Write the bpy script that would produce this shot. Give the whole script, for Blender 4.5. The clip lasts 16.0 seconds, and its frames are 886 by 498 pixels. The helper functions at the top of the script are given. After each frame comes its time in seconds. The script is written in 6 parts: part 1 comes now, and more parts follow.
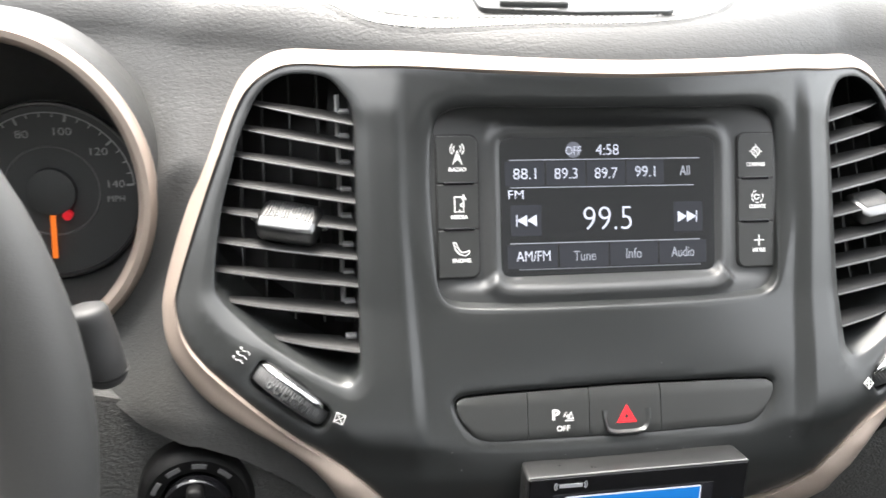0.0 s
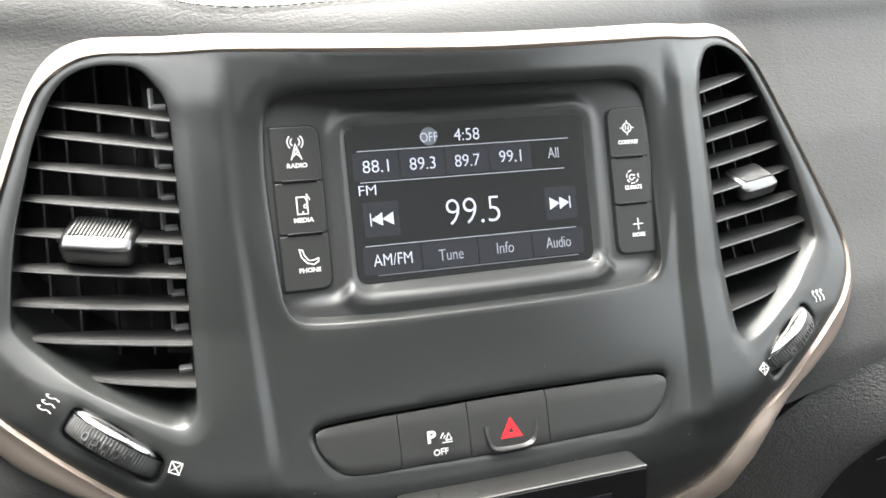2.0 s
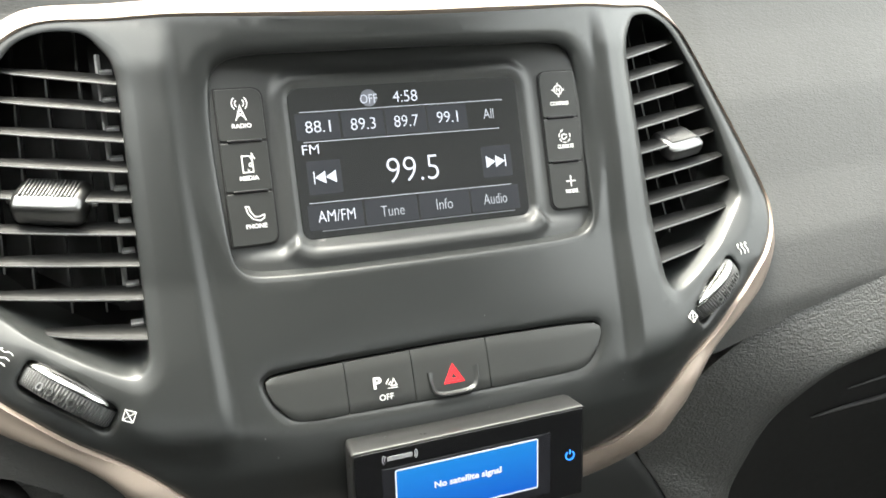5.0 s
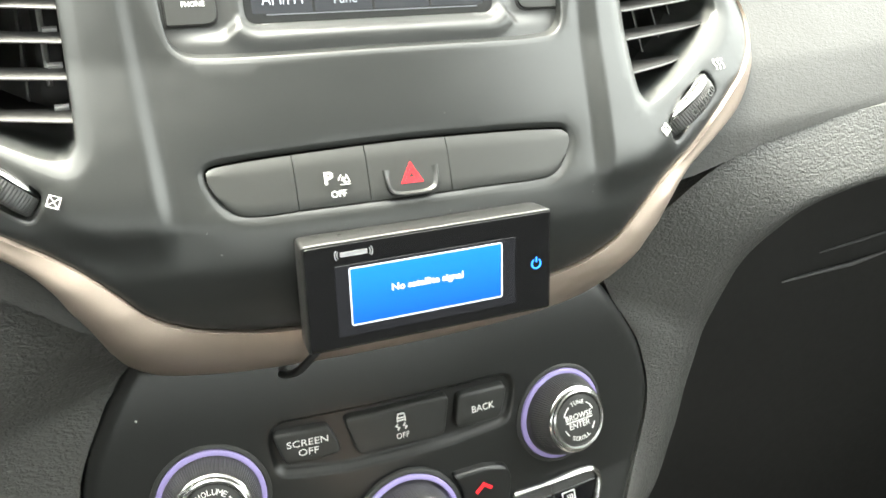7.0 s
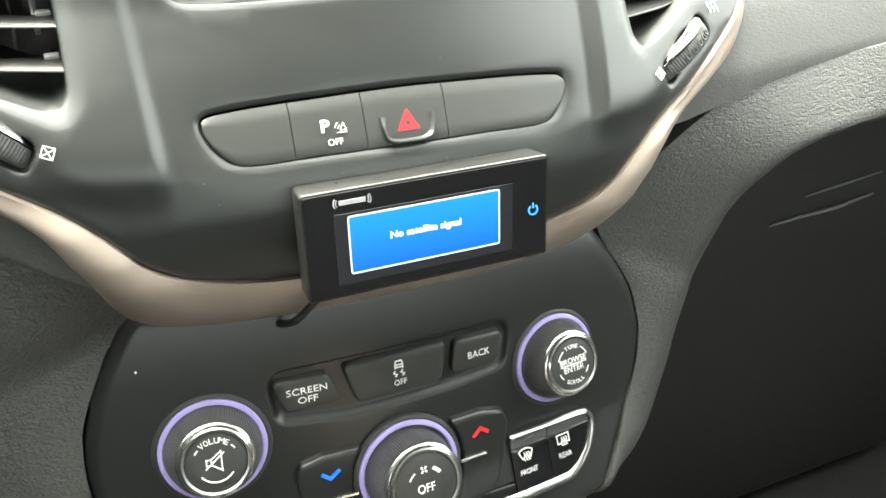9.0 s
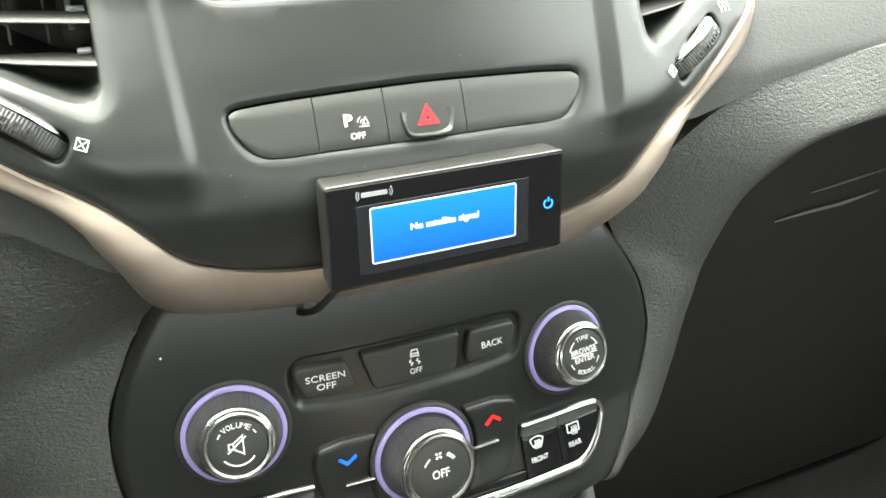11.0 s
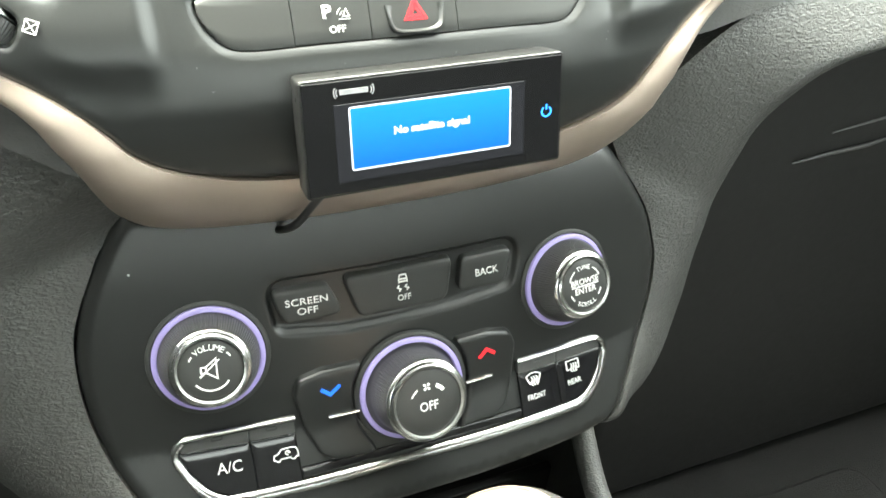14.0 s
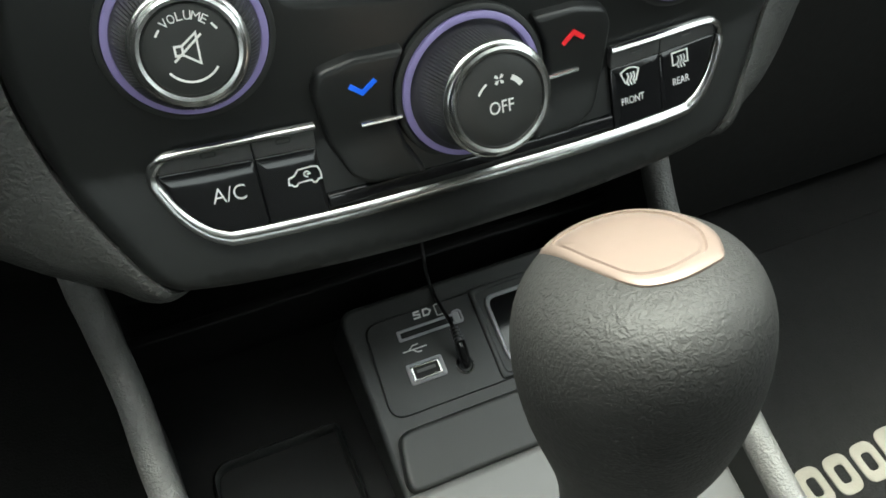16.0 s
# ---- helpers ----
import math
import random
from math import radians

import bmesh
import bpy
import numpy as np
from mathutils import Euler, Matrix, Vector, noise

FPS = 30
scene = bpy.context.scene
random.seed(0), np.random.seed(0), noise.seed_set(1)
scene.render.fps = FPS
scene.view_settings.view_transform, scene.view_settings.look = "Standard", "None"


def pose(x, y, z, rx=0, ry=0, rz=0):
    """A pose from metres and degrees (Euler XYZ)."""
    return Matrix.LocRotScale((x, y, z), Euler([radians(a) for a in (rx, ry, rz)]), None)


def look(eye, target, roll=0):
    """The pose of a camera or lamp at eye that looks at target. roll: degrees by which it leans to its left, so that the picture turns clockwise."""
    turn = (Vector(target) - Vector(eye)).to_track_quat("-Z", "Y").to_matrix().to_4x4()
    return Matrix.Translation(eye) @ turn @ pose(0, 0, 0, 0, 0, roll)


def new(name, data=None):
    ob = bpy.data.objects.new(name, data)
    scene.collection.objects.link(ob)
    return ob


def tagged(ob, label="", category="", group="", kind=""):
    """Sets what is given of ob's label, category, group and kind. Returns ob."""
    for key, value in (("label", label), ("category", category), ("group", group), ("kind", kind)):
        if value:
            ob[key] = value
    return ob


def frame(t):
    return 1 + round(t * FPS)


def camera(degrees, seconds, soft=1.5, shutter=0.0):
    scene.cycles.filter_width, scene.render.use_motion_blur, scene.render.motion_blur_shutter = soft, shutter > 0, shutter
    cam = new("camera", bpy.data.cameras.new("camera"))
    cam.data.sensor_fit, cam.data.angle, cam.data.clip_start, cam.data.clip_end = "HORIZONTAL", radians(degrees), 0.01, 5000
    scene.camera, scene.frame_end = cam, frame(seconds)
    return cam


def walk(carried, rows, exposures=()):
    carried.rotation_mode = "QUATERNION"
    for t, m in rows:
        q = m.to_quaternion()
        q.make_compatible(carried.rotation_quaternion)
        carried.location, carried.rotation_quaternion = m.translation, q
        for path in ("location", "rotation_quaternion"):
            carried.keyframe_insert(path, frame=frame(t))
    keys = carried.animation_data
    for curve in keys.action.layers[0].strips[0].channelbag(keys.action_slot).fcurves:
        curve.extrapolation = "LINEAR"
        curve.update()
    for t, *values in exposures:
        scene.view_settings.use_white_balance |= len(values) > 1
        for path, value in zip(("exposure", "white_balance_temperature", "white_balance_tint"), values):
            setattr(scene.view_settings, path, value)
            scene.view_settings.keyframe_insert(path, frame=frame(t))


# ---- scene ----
# ---------- camera ----------
cam = camera(54.83, 16.0, soft=1.6, shutter=0.3)
ROWS = [
    (0.0, look((-0.1678, -0.3788, 1.0000), (-0.0966, -0.0403, 0.7991), 4.16)),
    (0.5, look((-0.1446, -0.3574, 0.9788), (-0.0560, -0.0197, 0.7837), 3.08)),
    (1.0, look((-0.1380, -0.3485, 0.9709), (-0.0361, -0.0128, 0.7787), 3.33)),
    (1.5, look((-0.1347, -0.3433, 0.9680), (-0.0236, -0.0097, 0.7772), 3.46)),
    (2.0, look((-0.1374, -0.3422, 0.9656), (-0.0177, -0.0101, 0.7776), 3.65)),
    (2.5, look((-0.1379, -0.3415, 0.9635), (-0.0121, -0.0105, 0.7774), 3.72)),
    (3.0, look((-0.1408, -0.3406, 0.9639), (-0.0098, -0.0118, 0.7775), 3.90)),
    (3.2, look((-0.1415, -0.3404, 0.9624), (-0.0090, -0.0117, 0.7771), 3.90)),
    (5.3, look((-0.1362, -0.3832, 0.9501), (0.0019, -0.0566, 0.7650), 3.57)),
    (5.5, look((-0.1354, -0.3891, 0.9340), (0.0036, -0.0626, 0.7494), 3.51)),
    (6.0, look((-0.1349, -0.3901, 0.9003), (0.0103, -0.0682, 0.7124), 4.22)),
    (6.5, look((-0.1312, -0.3836, 0.8844), (0.0156, -0.0671, 0.6887), 4.47)),
    (7.0, look((-0.1316, -0.3837, 0.8790), (0.0157, -0.0735, 0.6738), 4.47)),
    (7.5, look((-0.1338, -0.3827, 0.8782), (0.0154, -0.0785, 0.6656), 4.57)),
    (8.0, look((-0.1356, -0.3817, 0.8790), (0.0154, -0.0817, 0.6616), 4.73)),
    (8.5, look((-0.1368, -0.3812, 0.8771), (0.0155, -0.0846, 0.6561), 4.77)),
    (9.0, look((-0.1393, -0.3814, 0.8776), (0.0127, -0.0870, 0.6534), 4.74)),
    (11.5, look((-0.1512, -0.3878, 0.8832), (-0.0015, -0.0941, 0.6566), 5.31)),
    (12.0, look((-0.1485, -0.3879, 0.8837), (-0.0022, -0.0925, 0.6571), 5.14)),
    (12.5, look((-0.1467, -0.3886, 0.8855), (-0.0022, -0.0924, 0.6588), 5.02)),
    (13.0, look((-0.1486, -0.3890, 0.8872), (-0.0044, -0.0921, 0.6613), 4.97)),
    (13.5, look((-0.1451, -0.3933, 0.8652), (-0.0004, -0.0992, 0.6360), 5.18)),
    (14.0, look((-0.1330, -0.3842, 0.8444), (0.0092, -0.0960, 0.6063), 5.29)),
    (14.5, look((-0.1406, -0.3791, 0.8321), (-0.0038, -0.1019, 0.5782), 5.17)),
    (15.0, look((-0.1320, -0.3515, 0.7792), (-0.0029, -0.1000, 0.4961), 5.86)),
    (15.5, look((-0.1232, -0.3217, 0.7486), (-0.0003, -0.1003, 0.4390), 7.08)),
    (16.0, look((-0.1267, -0.3073, 0.7383), (-0.0070, -0.0985, 0.4189), 7.13)),
]
walk(cam, ROWS, exposures=[(0.0, 3.82, 6700, 9), (3.0, 3.77, 6800, 5), (5.3, 4.05, 7000, 2), (5.6, 4.2, 7050, 1), (6.0, 4.78, 7150, 0), (6.5, 4.85, 7150, 0), (9.0, 4.82, 7150, -2), (13.0, 4.88, 7150, -3), (14.0, 5.06, 7050, -4), (14.5, 4.98, 7000, -5), (15.0, 4.5, 6900, -6), (15.5, 3.75, 6800, -5), (16.0, 3.5, 6700, -5)])

# ---------- daylight ----------
world = bpy.data.worlds.new("overcast_sky")
scene.world = world
world.use_nodes = True
wn = world.node_tree
sky = wn.nodes.new("ShaderNodeTexSky")
sky.sky_type = 'NISHITA'
sky.sun_disc = False
sky.sun_elevation = radians(64)
sky.sun_rotation = radians(-21)
sky.dust_density = 4.0
sky.air_density = 1.0
wn.nodes["Background"].inputs[1].default_value = 0.12
grey = wn.nodes.new("ShaderNodeHueSaturation")
grey.inputs["Saturation"].default_value = 0.22
wn.links.new(sky.outputs[0], grey.inputs["Color"])
wn.links.new(grey.outputs[0], wn.nodes["Background"].inputs[0])
sun = new("sun", bpy.data.lights.new("sun", 'SUN'))
sun.data.energy = 0.7
sun.data.angle = radians(35)
sun.data.color = (1.0, 0.96, 0.9)
sun.matrix_world = look((-0.6, 1.6, 4.4), (0, 0, 0.8))


# ---------- materials ----------
def material(name, base, rough=0.5, metal=0.0, grain=0.0, grain_size=0.001, stain=0.08, bump_kind="noise", emit=None, emit_strength=0.0, spec=0.5, coat=0.0, stretch=1.0):
    m = bpy.data.materials.new(name)
    m.use_nodes = True
    nt = m.node_tree
    b = nt.nodes["Principled BSDF"]
    b.inputs["Metallic"].default_value = metal
    b.inputs["Specular IOR Level"].default_value = spec
    b.inputs["Coat Weight"].default_value = coat
    b.inputs["Coat Roughness"].default_value = 0.08
    tc = nt.nodes.new("ShaderNodeTexCoord")
    big = nt.nodes.new("ShaderNodeTexNoise")
    big.inputs["Scale"].default_value = 22.0
    big.inputs["Detail"].default_value = 5.0
    nt.links.new(tc.outputs["Object"], big.inputs["Vector"])
    ramp = nt.nodes.new("ShaderNodeMix")
    ramp.data_type = 'RGBA'
    ramp.inputs[6].default_value = (*[c * (1 - stain) for c in base], 1)
    ramp.inputs[7].default_value = (*[min(1, c * (1 + stain)) for c in base], 1)
    nt.links.new(big.outputs["Fac"], ramp.inputs[0])
    nt.links.new(ramp.outputs[2], b.inputs["Base Color"])
    mr = nt.nodes.new("ShaderNodeMapRange")
    mr.inputs[3].default_value = max(0.02, rough - 0.06 if rough > 0.2 else rough * 0.8)
    mr.inputs[4].default_value = rough + 0.06 if rough > 0.2 else rough * 1.3
    fine = nt.nodes.new("ShaderNodeTexNoise")
    fine.inputs["Scale"].default_value = 140.0
    fine.inputs["Detail"].default_value = 3.0
    nt.links.new(tc.outputs["Object"], fine.inputs["Vector"])
    nt.links.new(fine.outputs["Fac"], mr.inputs[0])
    nt.links.new(mr.outputs[0], b.inputs["Roughness"])
    if grain > 0:
        bump = nt.nodes.new("ShaderNodeBump")
        bump.inputs["Strength"].default_value = grain
        bump.inputs["Distance"].default_value = grain_size * 0.5
        if bump_kind == "leather":
            flat = nt.nodes.new("ShaderNodeMapping")
            flat.inputs["Scale"].default_value = (stretch, 1, 1)
            nt.links.new(tc.outputs["Object"], flat.inputs["Vector"])
            warp = nt.nodes.new("ShaderNodeTexNoise")
            warp.inputs["Scale"].default_value = 0.5 / grain_size
            warp.inputs["Detail"].default_value = 2.0
            nt.links.new(flat.outputs[0], warp.inputs["Vector"])
            mix = nt.nodes.new("ShaderNodeMix")
            mix.data_type = 'VECTOR'
            mix.inputs[0].default_value = 0.0035
            nt.links.new(flat.outputs[0], mix.inputs[4])
            nt.links.new(warp.outputs["Color"], mix.inputs[5])
            vor = nt.nodes.new("ShaderNodeTexVoronoi")
            vor.feature = 'SMOOTH_F1'
            vor.inputs["Smoothness"].default_value = 0.5
            vor.inputs["Scale"].default_value = 1.0 / grain_size
            nt.links.new(mix.outputs[1], vor.inputs["Vector"])
            add = nt.nodes.new("ShaderNodeMath")
            add.operation = 'MULTIPLY_ADD'
            add.inputs[1].default_value = -0.8
            nt.links.new(vor.outputs["Distance"], add.inputs[0])
            nt.links.new(warp.outputs["Fac"], add.inputs[2])
            nt.links.new(add.outputs[0], bump.inputs["Height"])
        else:
            tex = nt.nodes.new("ShaderNodeTexNoise")
            tex.inputs["Scale"].default_value = 1.0 / grain_size
            tex.inputs["Detail"].default_value = 3.0
            nt.links.new(tc.outputs["Object"], tex.inputs["Vector"])
            nt.links.new(tex.outputs["Fac"], bump.inputs["Height"])
        nt.links.new(bump.outputs[0], b.inputs["Normal"])
    if emit:
        b.inputs["Emission Color"].default_value = (*emit, 1)
        b.inputs["Emission Strength"].default_value = emit_strength
    return m


M_SATIN = material("satin_black_plastic", (0.019, 0.0204, 0.0202), 0.35, grain=0.10, grain_size=0.0006, stain=0.14, spec=0.6)
M_DARK = material("matte_black_plastic", (0.03, 0.031, 0.03), 0.5, grain=0.2, grain_size=0.0005)
M_BUTTON = material("soft_black_button", (0.026, 0.027, 0.026), 0.45, grain=0.12, grain_size=0.0004)
# near black, so gaps, port mouths and recesses have their darkness in the colour
M_VOID = material("void_black_plastic", (0.008, 0.008, 0.008), 0.6)
# base darkened for the shade between the slats and in the console tray
M_SLAT = material("deepened_black_plastic", (0.008, 0.008, 0.008), 0.52, grain=0.1, grain_size=0.0005, spec=0.2)
# pad darker and bolster lighter than their like vinyl, to even out the light
M_LEATHER = material("grained_dash_vinyl", (0.047, 0.047, 0.0455), 0.52, grain=0.34, grain_size=0.0011, bump_kind="leather", stain=0.1, stretch=0.5, spec=0.38)
M_BOLSTER = material("pebbled_vinyl", (0.060, 0.060, 0.058), 0.46, grain=0.95, grain_size=0.00125, bump_kind="leather", stain=0.12, stretch=0.6)
M_KNOBSKIN = material("worn_leather", (0.021, 0.021, 0.0207), 0.60, grain=0.58, grain_size=0.0012, bump_kind="leather", stain=0.3, spec=0.4)
M_TRIM = material("champagne_trim_paint", (0.37, 0.305, 0.26), 0.42, metal=0.45, grain=0.05, grain_size=0.0004, stain=0.05)
M_CHROME = material("chrome", (0.56, 0.56, 0.555), 0.22, metal=1.0, stain=0.03)
M_CHROMESAT = material("satin_chrome", (0.19, 0.19, 0.189), 0.32, metal=1.0, grain=0.05, grain_size=0.0004, stain=0.05)
M_FASCIA = material("dark_satin_fascia", (0.042, 0.043, 0.043), 0.36, grain=0.08, grain_size=0.0006, stain=0.1)
M_PANEL = material("smooth_black_panel", (0.014, 0.0147, 0.0144), 0.35, stain=0.12, spec=0.55)
M_KEYSTRIP = material("dark_grey_key_strip", (0.08, 0.08, 0.08), 0.4, stain=0.08)
# paler than the black parts it sits on: edge highlights put into the colour
M_EDGE = material("lit_edge_plastic", (0.06, 0.06, 0.06), 0.32, spec=0.7)
M_LCD = material("dark_display_pane", (0.010, 0.010, 0.012), 0.14, stain=0.1, emit=(0.4, 0.42, 0.55), emit_strength=0.0016)
M_WOVEN = material("pale_woven_thread", (0.36, 0.34, 0.29), 0.9, grain=0.5, grain_size=0.002, stain=0.15)
M_HUB = material("dark_grey_console_plastic", (0.036, 0.037, 0.0365), 0.42, grain=0.15, grain_size=0.0006, stain=0.12)
M_PALE = material("pale_grey_plastic", (0.42, 0.42, 0.44), 0.45, stain=0.05)
M_STALK = material("mid_grey_plastic", (0.034, 0.034, 0.034), 0.6, grain=0.15, grain_size=0.0006)
M_GLASS = material("display_glass", (0.012, 0.012, 0.013), 0.14, stain=0.2, emit=(0.52, 0.56, 0.58), emit_strength=0.0042)
M_GLOSS = material("gloss_black", (0.008, 0.008, 0.009), 0.08, stain=0.2)
# emits a little so that plain print looks brighter than the daylight makes it
M_WHITE = material("glowing_white_print", (0.75, 0.75, 0.73), 0.5, stain=0.02, emit=(1, 1, 1), emit_strength=0.005)
M_LIT = material("lit_white", (0.25, 0.25, 0.27), 0.4, stain=0.02, emit=(0.72, 0.78, 1.0), emit_strength=0.062)
M_LITDIM = material("lit_grey", (0.05, 0.05, 0.055), 0.4, stain=0.02, emit=(0.6, 0.66, 0.85), emit_strength=0.014)
M_TAB = material("display_tile", (0.015, 0.015, 0.017), 0.16, stain=0.1, emit=(0.42, 0.46, 0.55), emit_strength=0.0075)
M_BLUE = material("blue_screen", (0.004, 0.04, 0.2), 0.15, stain=0.02, emit=(0.006, 0.15, 0.78), emit_strength=0.058)
M_BLUEDOT = material("blue_light", (0.02, 0.2, 0.8), 0.3, emit=(0.03, 0.22, 1.0), emit_strength=0.10)
# red and blue emit too, on printed arrows and the triangle as well
M_RED = material("glowing_red_print", (0.75, 0.02, 0.03), 0.4, stain=0.02, emit=(1.0, 0.03, 0.05), emit_strength=0.022)
M_BLUEP = material("glowing_blue_print", (0.015, 0.13, 0.8), 0.4, stain=0.02, emit=(0.012, 0.14, 1.0), emit_strength=0.02975)
M_RING = material("violet_light_ring", (0.27, 0.23, 0.46), 0.4, stain=0.05, emit=(0.42, 0.35, 0.8), emit_strength=0.008)
M_STITCH = material("pale_thread", (0.62, 0.61, 0.59), 0.7, stain=0.1)
M_CARPET = material("black_carpet", (0.012, 0.012, 0.012), 0.95, grain=1.0, grain_size=0.002, stain=0.3)
M_ORANGE = material("orange_needle", (0.9, 0.18, 0.02), 0.4, emit=(1.0, 0.22, 0.03), emit_strength=0.0425)
M_DIAL = material("dial_face", (0.055, 0.057, 0.057), 0.55, grain=0.1, grain_size=0.0005)
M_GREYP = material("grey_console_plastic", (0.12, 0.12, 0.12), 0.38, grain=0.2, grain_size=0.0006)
M_SHELL = material("headliner_cloth", (0.45, 0.44, 0.42), 0.9, grain=0.5, grain_size=0.002)
M_GROUND = material("pale_concrete", (0.36, 0.35, 0.33), 0.9, grain=0.3, grain_size=0.01, stain=0.2)
M_TYRE = material("grey_rubber_knurl", (0.075, 0.075, 0.075), 0.45)
M_DIALPRINT = material("dial_print", (0.40, 0.40, 0.40), 0.5)
M_LITMID = material("lit_line", (0.1, 0.1, 0.11), 0.4, stain=0.02, emit=(0.68, 0.74, 0.9), emit_strength=0.05)
M_RAIL = material("pale_grained_rail", (0.16, 0.16, 0.156), 0.42, grain=0.8, grain_size=0.0014, bump_kind="leather", stain=0.2)
# darker than the other black plastic: the footwell's shade is in this colour
M_SHADE = material("shade_black_plastic", (0.020, 0.020, 0.020), 0.6, grain=0.2, grain_size=0.0006)
M_GRIP = material("knurled_satin_grip", (0.085, 0.085, 0.085), 0.33, metal=0.25, spec=0.7)
M_WHEEL = material("smooth_wheel_leather", (0.042, 0.042, 0.041), 0.55, grain=0.1, grain_size=0.001, bump_kind="leather", stain=0.12)
M_CAP = material("champagne_cap_metal", (0.19, 0.145, 0.124), 0.42, metal=0.3, stain=0.06)
M_RIB = material("satin_silver_ribs", (0.11, 0.11, 0.11), 0.5, metal=0.4)
M_PIN = material("pale_vent_pins", (0.20, 0.20, 0.20), 0.4, stain=0.1)
M_RUBBER = material("black_rubber", (0.015, 0.015, 0.015), 0.3)
M_STEELIN = material("bright_port_metal", (0.7, 0.69, 0.66), 0.25, metal=1.0)


# the lit screen runs from a lighter blue at its top to a deep blue at its foot
nt = M_BLUE.node_tree
place = nt.nodes.new("ShaderNodeTexCoord")
axes = nt.nodes.new("ShaderNodeSeparateXYZ")
fall = nt.nodes.new("ShaderNodeMapRange")
fall.inputs[1].default_value, fall.inputs[2].default_value = -0.013, 0.013
shade = nt.nodes.new("ShaderNodeMix")
shade.data_type = 'RGBA'
shade.inputs[6].default_value, shade.inputs[7].default_value = (0.005, 0.10, 0.55, 1), (0.014, 0.26, 0.74, 1)
nt.links.new(place.outputs["Object"], axes.inputs[0])
nt.links.new(axes.outputs[1], fall.inputs[0])
nt.links.new(fall.outputs[0], shade.inputs[0])
nt.links.new(shade.outputs[2], nt.nodes["Principled BSDF"].inputs["Emission Color"])


# ---------- building blocks ----------
def finish(ob, bm, mat, smooth=True):
    bmesh.ops.recalc_face_normals(bm, faces=bm.faces) if len(bm.faces) < 20000 else None
    me = bpy.data.meshes.new(ob)
    bm.to_mesh(me)
    bm.free()
    me.materials.append(mat)
    for p in me.polygons:
        p.use_smooth = smooth
    return me


def part(name, bm, mat, parent, label="", smooth=True):
    """One mesh object under a thing or a part; its coordinates are the parent's."""
    ob = new(name, finish(name, bm, mat, smooth))
    ob.parent = parent
    if label:
        tagged(ob, label)
    if smooth:
        sharp(ob.data)
    return ob


def sharp(me, angle=0.7):
    bm = bmesh.new()
    bm.from_mesh(me)
    for e in bm.edges:
        if len(e.link_faces) == 2 and e.calc_face_angle(0) > angle:
            e.smooth = False
    bm.to_mesh(me)
    bm.free()


def thing(name, label, category, m=None, group="", kind=""):
    ob = new(name)
    ob.empty_display_size = 0.02
    if m is not None:
        ob.matrix_basis = m
    return tagged(ob, label, category, group, kind)


def leaned(x, y, z, lean, yaw=0.0, roll=0.0):
    """A frame on a face that leans back: X to the right, Y up along the face, Z out of it."""
    s, c = math.sin(radians(lean)), math.cos(radians(lean))
    m = Matrix(((1, 0, 0, 0), (0, s, -c, 0), (0, c, s, 0), (0, 0, 0, 1)))
    return Matrix.Translation((x, y, z)) @ Matrix.Rotation(radians(yaw), 4, 'Z') @ m @ Matrix.Rotation(radians(roll), 4, 'Z')


def catmull(pts, sub, closed=False):
    out, n = [], len(pts)
    for i in range(n if closed else n - 1):
        p = [Vector(pts[(i + k) % n] if closed else pts[min(max(i + k, 0), n - 1)]) for k in (-1, 0, 1, 2)]
        for j in range(sub):
            t = j / sub
            out.append(0.5 * (2 * p[1] + (p[2] - p[0]) * t + (2 * p[0] - 5 * p[1] + 4 * p[2] - p[3]) * t * t + (3 * p[1] - p[0] - 3 * p[2] + p[3]) * t ** 3))
    if not closed:
        out.append(Vector(pts[-1]))
    return out


def mirrored(half):
    """A closed outline from its right half, which runs from the top middle to the bottom middle."""
    return list(half) + [(-x, z) for x, z in reversed(half[1:-1])]


def inset(loop, d):
    """A closed outline moved inwards by d (outwards where d is negative)."""
    n = len(loop)
    area = sum(loop[i][0] * loop[(i + 1) % n][1] - loop[(i + 1) % n][0] * loop[i][1] for i in range(n))
    s, out = (1 if area > 0 else -1), []
    for i in range(n):
        a, b, c = Vector(loop[i - 1]), Vector(loop[i]), Vector(loop[(i + 1) % n])
        e1, e2 = (b - a).normalized(), (c - b).normalized()
        nn = Vector((-(e1.y + e2.y), e1.x + e2.x))
        nn = nn.normalized() if nn.length > 1e-9 else Vector((-e1.y, e1.x))
        k = max(0.4, nn.dot(Vector((-e1.y, e1.x))))
        out.append(b + nn * (s * d / k))
    return out


def round_poly(pts, r, n=6):
    """A polygon with rounded corners; r is one radius or one for each corner."""
    out, m = [], len(pts)
    for i, p in enumerate(pts):
        rr = r[i] if isinstance(r, (list, tuple)) else r
        p, a, b = Vector(p), Vector(pts[i - 1]), Vector(pts[(i + 1) % m])
        u, v = (a - p).normalized(), (b - p).normalized()
        half = math.acos(max(-1, min(1, u.dot(v)))) / 2
        t = min(rr / math.tan(half), (a - p).length * 0.48, (b - p).length * 0.48)
        q0, q1 = p + u * t, p + v * t
        for k in range(n + 1):
            f = k / n
            out.append((1 - f) ** 2 * q0 + 2 * f * (1 - f) * p + f * f * q1)
    return out


def rect(w, h, r, cx=0.0, cy=0.0, n=6):
    return round_poly([(cx + w / 2, cy + h / 2), (cx - w / 2, cy + h / 2), (cx - w / 2, cy - h / 2), (cx + w / 2, cy - h / 2)], r, n)


